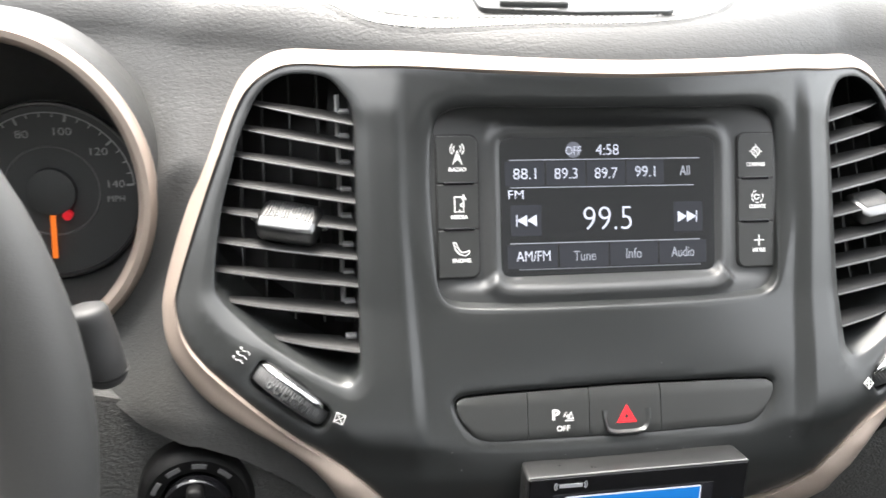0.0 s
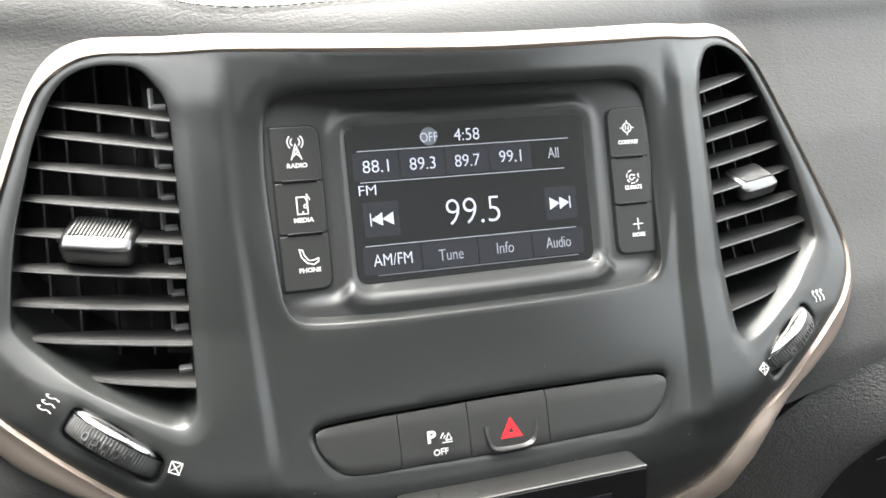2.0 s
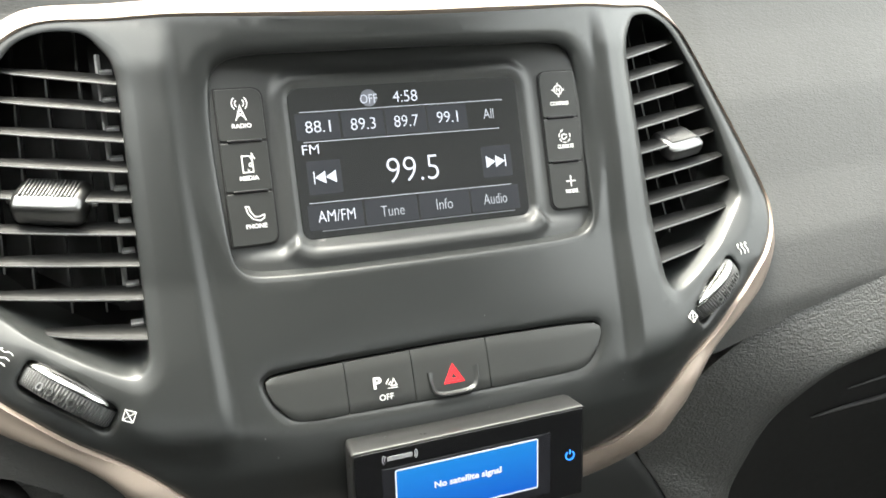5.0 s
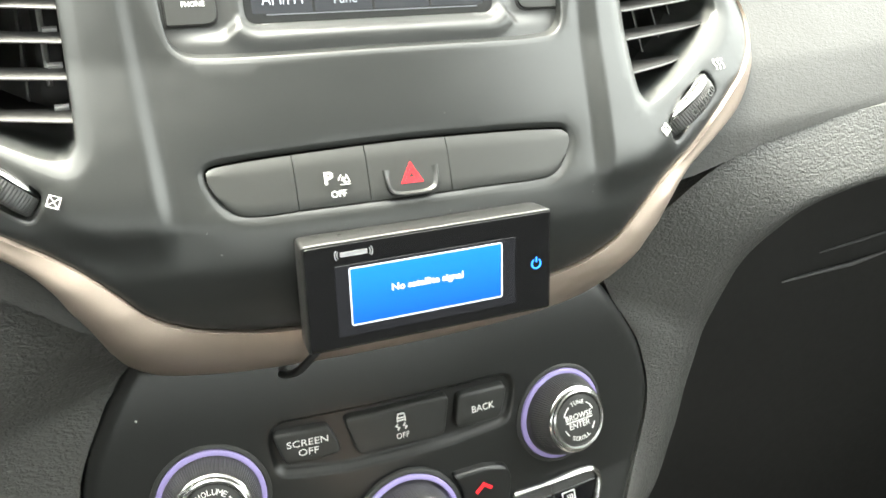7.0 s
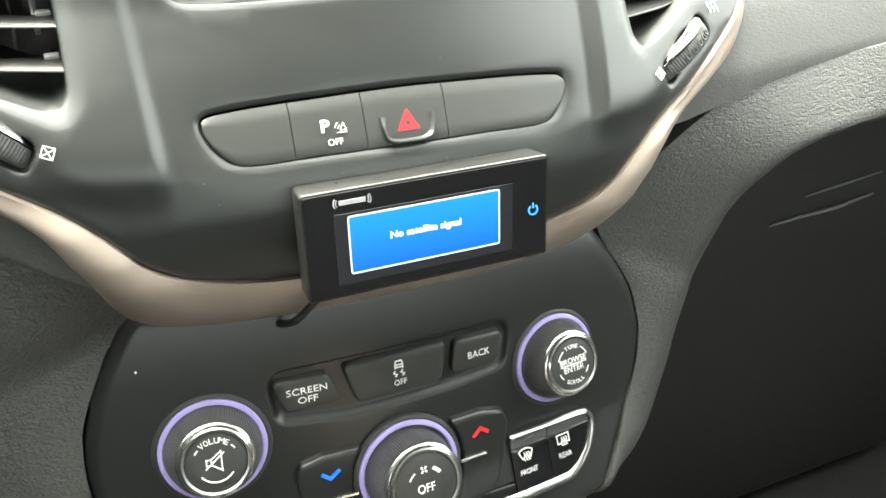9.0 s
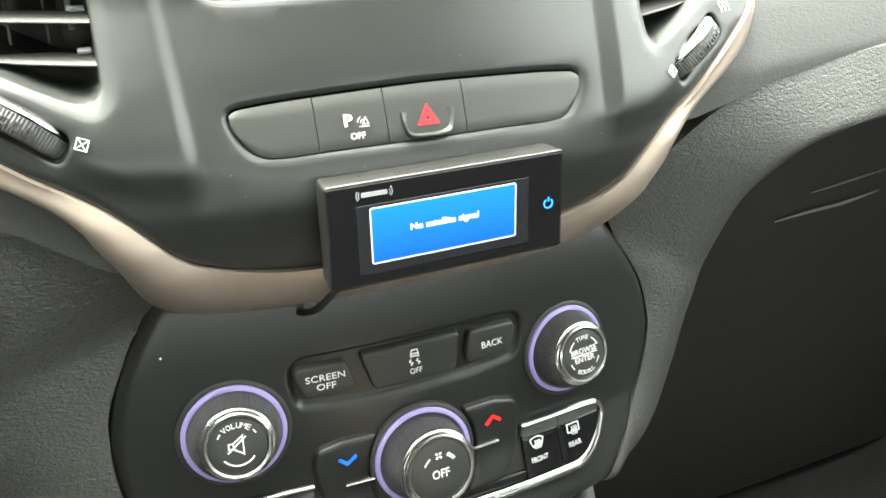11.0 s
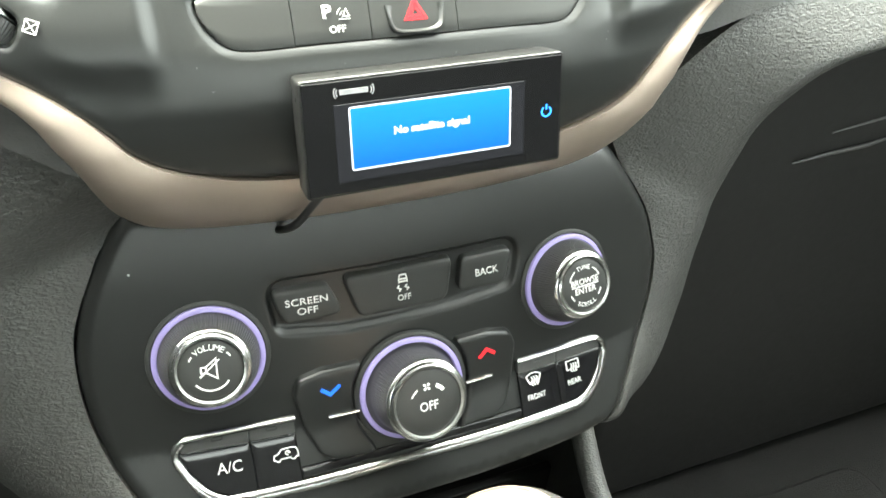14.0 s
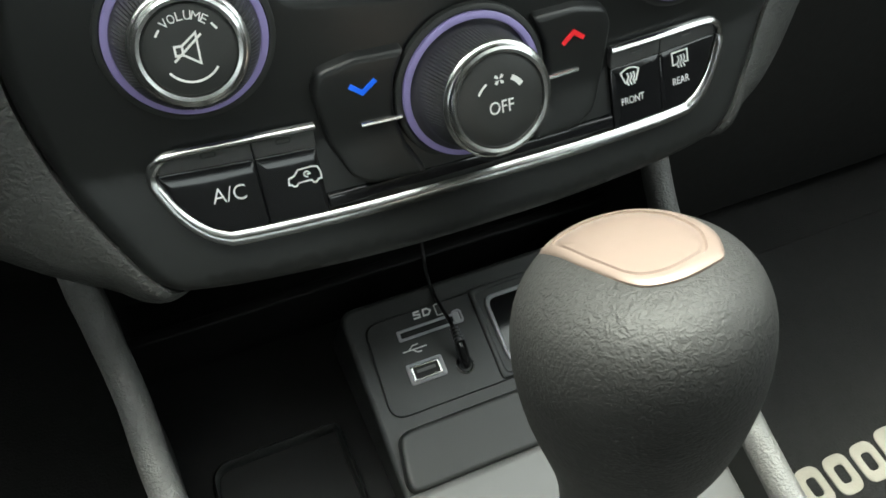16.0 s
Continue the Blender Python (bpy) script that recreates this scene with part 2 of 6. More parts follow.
def loft(bm, loops, closed=True, cap0=False, cap1=False):
    rows = [[bm.verts.new(p) for p in loop] for loop in loops]
    n = len(rows[0])
    for a, b in zip(rows, rows[1:]):
        for i in range(n if closed else n - 1):
            j = (i + 1) % n
            bm.faces.new((a[i], a[j], b[j], b[i]))
    if cap0:
        bm.faces.new(rows[0])
    if cap1:
        bm.faces.new(rows[-1])
    return rows


def prism(outline, z0, z1, bevel=0.0004, steps=3, bm=None):
    """A plate with a rounded upper edge, in the frame's X and Y."""
    bm = bm or bmesh.new()
    loops = [[(p[0], p[1], z0) for p in outline]]
    for k in range(steps + 1):
        a = math.pi / 2 * k / steps
        o = inset(outline, bevel * (1 - math.cos(a)))
        loops.append([(p[0], p[1], z1 - bevel + bevel * math.sin(a)) for p in o])
    loft(bm, loops, cap0=True, cap1=True)
    bm.faces.ensure_lookup_table()
    for e in bm.faces[-1].edges:
        e.smooth = False
    return bm


def frame_ring(outer, inner, z0, z1, bevel=0.0006, bm=None):
    """A frame between two outlines of equal count, rounded on top."""
    bm = bm or bmesh.new()
    mid = [(Vector(a) + Vector(b)) / 2 for a, b in zip(outer, inner)]
    def mix(a, b, f, z):
        return [(p[0] * (1 - f) + q[0] * f, p[1] * (1 - f) + q[1] * f, z) for p, q in zip(a, b)]
    loops = [mix(outer, inner, 0, z0), mix(outer, inner, 0, z1 - bevel), mix(outer, inner, 0.12, z1 - bevel * 0.3), mix(outer, inner, 0.35, z1),
             mix(outer, inner, 0.65, z1), mix(outer, inner, 0.88, z1 - bevel * 0.3), mix(outer, inner, 1, z1 - bevel), mix(outer, inner, 1, z0)]
    loft(bm, loops)
    return bm


def lathe(profile, n=64, bm=None, knurl=0, depth=0.0, cx=0.0, cy=0.0, caps=False):
    """Turned about the frame's Z: profile rows of (radius, height[, knurled])."""
    bm = bm or bmesh.new()
    loops = []
    for row in profile:
        r, z = row[0], row[1]
        loop = []
        for i in range(n):
            a = 2 * math.pi * i / n
            rr = r - (depth if knurl and len(row) > 2 and i % 2 else 0)
            loop.append((cx + rr * math.cos(a), cy + rr * math.sin(a), z))
        loops.append(loop)
    loft(bm, loops, cap0=caps, cap1=caps)
    return bm


def tube(path, radius, n=10, bm=None, squash=1.0):
    """A round cord along a path of points; radius is one number or one for each point."""
    bm = bm or bmesh.new()
    pts = [Vector(p) for p in path]
    up, loops = Vector((0.13, 0.2, 0.97)), []
    for i, p in enumerate(pts):
        d = (pts[min(i + 1, len(pts) - 1)] - pts[max(i - 1, 0)]).normalized()
        a = d.cross(up).normalized()
        b = a.cross(d)
        r = radius[i] if isinstance(radius, (list, tuple)) else radius
        loops.append([p + a * r * math.cos(2 * math.pi * k / n) + b * r * squash * math.sin(2 * math.pi * k / n) for k in range(n)])
    loft(bm, loops, cap0=True, cap1=True)
    return bm


def strokes(lines, w, z=0.0002, bm=None, z0=-0.0002):
    """Flat printed lines of width w along polylines in the frame's X and Y."""
    bm = bm or bmesh.new()
    for line in lines:
        pts = [Vector(p[:2]) for p in line]
        closed = (pts[0] - pts[-1]).length < 1e-7 and len(pts) > 2
        if closed:
            pts = pts[:-1]
        left, right, n = [], [], len(pts)
        for i, p in enumerate(pts):
            a = pts[i - 1] if (i or closed) else None
            b = pts[(i + 1) % n] if (i < n - 1 or closed) else None
            e1 = (p - a).normalized() if a is not None else None
            e2 = (b - p).normalized() if b is not None else None
            e1, e2 = e1 or e2, e2 or e1
            nn = Vector((-(e1.y + e2.y), e1.x + e2.x)).normalized()
            k = max(0.5, nn.dot(Vector((-e1.y, e1.x))))
            left.append(p + nn * (w / 2 / k))
            right.append(p - nn * (w / 2 / k))
        rows = [[bm.verts.new((q.x, q.y, zz)) for q in side] for side, zz in ((left, z0), (left, z), (right, z), (right, z0))]
        for r1, r2 in zip(rows, rows[1:] + rows[:1]):
            for i in range(n if closed else n - 1):
                j = (i + 1) % n
                bm.faces.new((r1[i], r1[j], r2[j], r2[i]))
        if not closed:
            bm.faces.new([r[0] for r in rows])
            bm.faces.new([r[-1] for r in rows])
    return bm


def arc(cx, cy, r, a0, a1, n=14):
    return [(cx + r * math.cos(radians(a0 + (a1 - a0) * i / n)), cy + r * math.sin(radians(a0 + (a1 - a0) * i / n))) for i in range(n + 1)]


def lettering(words, width, height, x, y, z=0.0003, parent=None, mat=None, name="lettering", bold=0.0, turn=0.0, label=""):
    """Raised letters that fill a box of that width and height, centred at x, y of the parent's frame."""
    cu = bpy.data.curves.new("letters", 'FONT')
    cu.body, cu.size, cu.align_x, cu.align_y = words, 0.01, 'CENTER', 'CENTER'
    cu.extrude, cu.offset, cu.resolution_u, cu.space_line = 0.0001, bold * 0.01, 3, 1.0
    tmp = bpy.data.objects.new("letters", cu)
    scene.collection.objects.link(tmp)
    me = bpy.data.meshes.new_from_object(tmp.evaluated_get(bpy.context.evaluated_depsgraph_get()))
    bpy.data.objects.remove(tmp)
    co = [v.co.copy() for v in me.vertices]
    x0, x1, y0, y1 = min(c.x for c in co), max(c.x for c in co), min(c.y for c in co), max(c.y for c in co)
    me.transform(Matrix.Translation((x, y, z)) @ Matrix.Rotation(radians(turn), 4, 'Z') @ Matrix.Diagonal((width / (x1 - x0), height / (y1 - y0), 1, 1)) @ Matrix.Translation((-(x0 + x1) / 2, -(y0 + y1) / 2, 0)))
    me.materials.clear()
    me.materials.append(mat or M_WHITE)
    ob = new(name, me)
    ob.parent = parent
    if label:
        tagged(ob, label)
    return ob


def inside(p, poly):
    x, y, c = p[0], p[1], False
    for i in range(len(poly)):
        (x1, y1), (x2, y2) = poly[i - 1], poly[i]
        if (y1 > y) != (y2 > y) and x < (x2 - x1) * (y - y1) / (y2 - y1) + x1:
            c = not c
    return c


def within(px, pz, poly):
    """Which of many points lie inside a closed outline."""
    px, pz = np.asarray(px, float), np.asarray(pz, float)
    c = np.zeros(px.shape, bool)
    for i in range(len(poly)):
        (x1, y1), (x2, y2) = poly[i - 1], poly[i]
        if y1 != y2:
            c ^= ((y1 > pz) != (y2 > pz)) & (px < (x2 - x1) * (pz - y1) / (y2 - y1) + x1)
    return c


def distance(px, pz, loop):
    """Distances of many points to a closed outline."""
    a = np.array([tuple(p) for p in loop])
    b = np.roll(a, -1, 0)
    p = np.stack([px, pz], -1)[:, None]
    ab = b - a
    t = np.clip(((p - a) * ab).sum(-1) / np.maximum((ab ** 2).sum(-1), 1e-14), 0, 1)
    return np.sqrt((((a + t[..., None] * ab) - p) ** 2).sum(-1).min(1))


def sheet(fy, outer, step, rings=()):
    """A bowed sheet inside an outline, triangulated."""
    from mathutils import geometry
    verts = [Vector(p) for p in outer]
    edges = [(i, (i + 1) % len(outer)) for i in range(len(outer))]
    xs, zs = [p[0] for p in outer], [p[1] for p in outer]
    ex = [(x, z) for x in np.arange(min(xs), max(xs), step) for z in np.arange(min(zs), max(zs), step)]
    for loop in rings:
        ex += [tuple(p) for p in loop]
    ex = np.array(ex)
    ok = within(ex[:, 0], ex[:, 1], outer) & (distance(ex[:, 0], ex[:, 1], outer) > 0.0008)
    # the rings come first, and nothing stands closer than a little to what is there
    kept, cells = [], {}
    for p in ex[ok][::-1]:
        c = (int(p[0] // 0.0009), int(p[1] // 0.0009))
        near = [q for i in (-1, 0, 1) for j in (-1, 0, 1) for q in cells.get((c[0] + i, c[1] + j), ())]
        if all((p[0] - q[0]) ** 2 + (p[1] - q[1]) ** 2 > 6e-7 for q in near):
            cells.setdefault(c, []).append(p)
            kept.append(Vector(p))
    verts += kept
    v2, _, f2, *_ = geometry.delaunay_2d_cdt(verts, edges, [], 0, 1e-6)
    px, pz = np.array([p[0] for p in v2]), np.array([p[1] for p in v2])
    py = fy(px, pz)
    bm = bmesh.new()
    vs = [bm.verts.new(p) for p in zip(px, py, pz)]
    tri3 = np.array([f[:3] for f in f2])
    keep = within(px[tri3].mean(1), pz[tri3].mean(1), outer)
    for f, k in zip(f2, keep):
        if k:
            bm.faces.new([vs[i] for i in f])
    return bm, vs[:len(outer)]


# ---------- the dashboard's faces ----------
ZC = (0.60, 0.62, 0.64, 0.65, 0.665, 0.68, 0.70, 0.716, 0.73, 0.757, 0.8332, 0.85, 0.88)
YC = (-0.050, -0.061, -0.0715, -0.076, -0.079, -0.0785, -0.0725, -0.063, -0.054, -0.0386, -0.0056, 0.002, 0.0155)
ZK = (0.60, 0.70, 0.73, 0.757, 0.8332, 0.88)
YK = (0.6, 0.68, 0.72, 1.05, 1.89, 2.2)


def bow(x):
    """How the stack's front bows back towards its sides."""
    ax = np.abs(x)
    return np.where(ax < 0.165, ax * ax, 0.0272 + 0.0045 * (1 - np.exp(-(np.maximum(ax, 0.165) - 0.165) / 0.0136)))


def stack_y(x, z):
    """The bowed front of the centre stack."""
    return np.interp(z, ZC, YC) + np.interp(z, ZK, YK) * bow(x)


def pad_y(x, z):
    """The padded dashboard's face, which the centre stack's frame is let into."""
    zz = np.maximum(z, 0.68)
    return stack_y(x, zz) + 0.012 + 0.009 * np.clip((z - 0.80) / 0.05, 0, 1) - (zz - z) * 0.35 + 0.12 * np.maximum(np.abs(x) - 0.22, 0) + np.where(x < 0, 0.5 * np.clip(np.abs(x) - 0.222, 0, 0.03), 0)


def climate_y(x, z):
    """The climate panel's face."""
    return -0.0714 - 0.36 * (0.567 - z) + 0.5 * x * x - np.maximum(0.505 - z, 0) * 0.3 + 2.5 * np.maximum(z - 0.578, 0) ** 2


# inner edge, outer edge, and how far the outer edge lies behind the front
TRIM = [((0, .868), (0, .8704), .0065), ((.05, .8675), (.05, .8699), .0065), ((.103, .8645), (.104, .8672), .0065), ((.135, .860), (.136, .8630), .0065), ((.160, .8565), (.1625, .8592), .0065),
        ((.175, .851), (.1785, .8534), .0065), ((.186, .843), (.190, .842), .015), ((.193, .8325), (.199, .827), .015), ((.2005, .8165), (.208, .808), .015), ((.212, .790), (.220, .784), .015),
        ((.2225, .763), (.2295, .759), .015), ((.2245, .7515), (.232, .744), .014), ((.219, .738), (.2265, .7295), .010), ((.2015, .7225), (.209, .712), .006), ((.1755, .704), (.183, .6975), .003),
        ((.150, .690), (.158, .682), .0), ((.136, .680), (.147, .664), .0), ((.126, .670), (.140, .650), .0), ((.117, .660), (.135, .635), .0), ((.104, .652), (.128, .620), .0),
        ((.085, .646), (.112, .608), .0), ((.060, .642), (.075, .603), .0), ((0, .641), (0, .603), .0)]
trim_in = [tuple(p) for p in catmull(mirrored([r[0] for r in TRIM]), 6, True)]
trim_out = [tuple(p) for p in catmull(mirrored([r[1] for r in TRIM]), 6, True)]
backs = [r[2] for r in TRIM]
trim_back = [p[1] for p in catmull([(0, b) for b in backs + backs[-2:0:-1]], 6, True)]

VENT = [(.1338, .838), (.139, .8475), (.147, .8525), (.164, .8505), (.179, .842), (.190, .8235), (.1955, .808), (.2015, .788), (.205, .762), (.2025, .7555),
        (.1935, .748), (.177, .738), (.152, .7275), (.141, .7248), (.1362, .728), (.1342, .735), (.1335, .770), (.1335, .808)]
vent_loop = [tuple(p) for p in catmull(VENT, 5, True)]
vent_left = [(-x, z) for x, z in reversed(vent_loop)]
RECESS = [(0, .851), (.05, .8493), (.078, .847), (.0895, .8425), (.094, .834), (.0955, .815), (.0952, .79), (.0945, .770), (.0925, .7625), (.0868, .7585), (.075, .7578), (.05, .7585), (.025, .7592), (0, .7595)]
recess_loop = [tuple(p) for p in catmull(mirrored(RECESS), 6, True)]
SLOT = [(0, .7237), (.05, .7222), (.079, .7200), (.0865, .7180), (.0872, .7140), (.0835, .7070), (.0765, .7015), (.066, .7003), (.04, .7012), (0, .7015)]
slot_loop = [tuple(p) for p in catmull(mirrored(SLOT), 6, True)]


def wheel_slot(side, grow=0.0):
    c, d = Vector((0.1690, 0.7195)), Vector((0.0330, 0.0190)).normalized()
    n = Vector((-d.y, d.x))
    loop = [(c + d * p[0] + n * p[1]) for p in rect(0.0405 + grow, 0.0135 + grow, 0.005)]
    loop = [(side * p.x, p.y) for p in loop]
    return loop if side > 0 else loop[::-1]


def resample(loop, step=0.002):
    """A closed outline with points at even steps."""
    pts = [Vector(p) for p in loop]
    length = [(pts[(i + 1) % len(pts)] - p).length for i, p in enumerate(pts)]
    total = sum(length)
    n = int(total / step)
    out, i, run = [], 0, 0.0
    for k in range(n):
        s = total * k / n
        while s > run + length[i]:
            run += length[i]
            i += 1
        out.append(tuple(pts[i].lerp(pts[(i + 1) % len(pts)], (s - run) / max(length[i], 1e-9))))
    return out


vent_loop, recess_loop, slot_loop = resample(vent_loop), resample(recess_loop), resample(slot_loop, 0.0015)
vent_left = [(-x, z) for x, z in reversed(vent_loop)]
wheel_r, wheel_l = resample(wheel_slot(1), 0.0015), resample(wheel_slot(-1), 0.0015)


def narrow(z, loop):
    """The screen's opening has a crisp lower edge and soft sides."""
    t = np.clip((z - 0.757) / 0.05, 0, 1)
    return 0.16 + 0.84 * t * t * (3 - 2 * t) if loop is recess_loop else np.ones_like(z, dtype=float)


def ridge(z):
    """Where the middle field steps down from the vent columns."""
    return 0.1105 - 0.0055 * np.clip((0.80 - z) / 0.1, 0, 1)


def bezel():
    """The dark frame of the centre stack with its openings: a bowed sheet with rolled edges and walls behind them."""
    # outline, width and depth of the rolled edge, depth of the wall
    holes = [(vent_loop, .007, .0045, .040), (vent_left, .007, .0045, .040), (recess_loop, .012, .0070, .020), (slot_loop, .0032, .0020, .006),
             (wheel_r, .0016, .0012, .012), (wheel_l, .0016, .0012, .012)]
    outer = resample(trim_in, 0.003)
    loops = [outer] + [h[0] for h in holes]

    def front(xs, zs):
        ys = stack_y(xs, zs)
        # the middle field lies lower than the two vent columns
        ax = np.abs(xs)
        edge = ridge(zs)
        t = np.clip((edge + 0.0055 - ax) / 0.011, 0, 1)
        fade = np.clip((zs - 0.682) / 0.03, 0, 1) * np.clip((0.866 - zs) / 0.012, 0, 1)
        out = np.clip(distance(xs, zs, outer) / 0.018, 0, 1)
        ys = ys - 0.0055 * (1 - t * t * (3 - 2 * t)) * fade * fade * (3 - 2 * fade) * out
        # a shallow hollow round the switch row
        d = distance(xs, zs, slot_loop)
        ys = ys + 0.0014 * np.clip(1 - d / 0.016, 0, 1) ** 2
        d = distance(xs, zs, outer)
        return ys + 0.0015 * np.clip(1 - d / 0.003, 0, 1) ** 2

    bm = bmesh.new()
    verts, edges, known = [], [], []

    def add_loop(loop, made=None):
        k = len(verts)
        verts.extend(Vector(p) for p in loop)
        known.extend(made or [None] * len(loop))
        edges.extend((k + i, k + (i + 1) % len(loop)) for i in range(len(loop)))

    add_loop(outer)
    rims = []
    for loop, w, h, depth in holes:
        lx, lz = np.array([p[0] for p in loop]), np.array([p[1] for p in loop])
        room = np.min([distance(lx, lz, other) for other in loops if other is not loop], axis=0)
        width = np.minimum(w * narrow(lz, loop), 0.42 * room)
        for _ in range(14):
            width = np.minimum(width, (np.roll(width, 1) + width + np.roll(width, -1)) / 3)
        far = inset(loop, -1.0e-3)
        rings = []
        for f in (0, 0.06, 0.15, 0.27, 0.42, 0.6, 0.8, 1.0):
            pts = [Vector(p) + (Vector(q) - Vector(p)) * (f * k / 1e-3) for p, q, k in zip(loop, far, width)]
            px, pz = np.array([p[0] for p in pts]), np.array([p[1] for p in pts])
            py = front(px, pz) + h * width / w * (0.5 * (1 - math.sqrt(max(0.0, 1 - (1 - f) ** 2))) + 0.5 * (1 - f))
            rings.append([bm.verts.new(p) for p in zip(px, py, pz)])
        for k in (0.1, 0.5, 1.0):
            rings.insert(0, [bm.verts.new((v.co.x, v.co.y + depth * k, v.co.z)) for v in (rings[0] if k == 0.1 else base)])
            if k == 0.1:
                base = rings[1]
        for a, c in zip(rings, rings[1:]):
            for i in range(len(loop)):
                j = (i + 1) % len(loop)
                bm.faces.new((a[i], a[j], c[j], c[i]))
        rim = [(v.co.x, v.co.z) for v in rings[-1]]
        rims.append(rim)
        add_loop(rim, rings[-1])
    extra = [(x, z) for x in np.arange(-0.23, 0.2301, 0.004) for z in np.arange(0.643, 0.872, 0.004)]
    extra = [p for p in extra if abs(abs(p[0]) - ridge(p[1])) > 0.0105 or not 0.68 < p[1] < 0.868]
    for z in np.arange(0.682, 0.867, 0.003):
        extra += [(s * (ridge(z) + d), z) for s in (-1, 1) for d in (-.0092, -.008, -.0066, -.005, -.0034, -.0017, 0, .0017, .0034, .005, .0066, .008, .0092)]
    for loop in (inset(outer, 0.0012), inset(outer, 0.0028)):
        extra += [tuple(p) for p in loop]
    ex = np.array(extra)
    ok = within(ex[:, 0], ex[:, 1], outer)
    for r in rims:
        ok &= ~within(ex[:, 0], ex[:, 1], r)
    for loop in rims:
        ok &= distance(ex[:, 0], ex[:, 1], loop) > 0.0012
    ok &= distance(ex[:, 0], ex[:, 1], outer) > 0.0008
    verts += [Vector(p) for p in ex[ok]]
    from mathutils import geometry
    v2, _, f2, origin, *_ = geometry.delaunay_2d_cdt(verts, edges, [], 0, 1e-7)
    xs, zs = np.array([p[0] for p in v2]), np.array([p[1] for p in v2])
    ys = front(xs, zs)
    vs = []
    for x, y, z, src in zip(xs, ys, zs, origin):
        made = [known[k] for k in src if k < len(known) and known[k] is not None]
        vs.append(made[0] if made else bm.verts.new((x, y, z)))
    tri3 = np.array([f[:3] for f in f2])
    cx, cz = xs[tri3].mean(1), zs[tri3].mean(1)
    keep = within(cx, cz, outer)
    for r in rims:
        keep &= ~within(cx, cz, r)
    for f, k in zip(f2, keep):
        if k:
            bm.faces.new([vs[i] for i in f])
    loose = [v for v in bm.verts if not v.link_faces]
    bmesh.ops.delete(bm, geom=loose, context='VERTS')
    return bm


def trim_ring():
    """The champagne band round the stack: it faces up and outwards above, and swells to the front below."""
    loops = []
    for f, out, lip in ((-0.05, -0.006, 0.0034), (0.0, 0.0014, 0.0031), (0.0, 0.0050, 0.0024), (0.0, 0.0075, 0.0002), (0.1, 0.0060, 0), (0.25, 0.0042, 0), (0.42, 0.0048, 0), (0.6, 0.0044, 0), (0.78, 0.0028, 0), (0.92, 0.0, 0), (1.0, -0.004, 0), (1.0, -0.02, 0)):
        loop = []
        for a, b, back in zip(trim_in, trim_out, trim_back):
            g = max(f, 0.0)
            x, z = a[0] + (b[0] - a[0]) * f, a[1] + (b[1] - a[1]) * f
            low = max(0.0, min(1.0, (0.70 - z) / 0.05))
            upper = max(0.0, min(1.0, (a[1] - 0.835) / 0.015))
            plain = {0.0034: -0.006, 0.0031: 0.0002, 0.0024: 0.0007, 0.0002: 0.0012}.get(lip, 0.0028 if f == 0.1 else out)
            sink = min(1.0, low * 4)
            out_here = plain * sink + out * (1 - sink)
            span = math.hypot(a[0] - b[0], a[1] - b[1])
            x, z = x + (a[0] - b[0]) / span * lip * upper, z + (a[1] - b[1]) / span * lip * upper
            ya, yb = float(stack_y(*a)), float(stack_y(*b)) + back
            y = ya + (yb - ya) * g if low < 0.02 else float(stack_y(a[0] + (b[0] - a[0]) * g, a[1] + (b[1] - a[1]) * g)) + back * g
            loop.append((x, y - out_here * (0.2 + 1.3 * low), z + (0.0015 * math.sin(math.pi * g) if z > 0.8 else 0)))
        loops.append(loop)
    bm = bmesh.new()
    loft(bm, loops)
    return bm


stack = thing("center_stack", "dark satin plastic centre stack framed by champagne trim", "center stack")
part("bezel", bezel(), M_SATIN, stack)
part("trim", trim_ring(), M_TRIM, stack, "champagne painted metallic trim band")


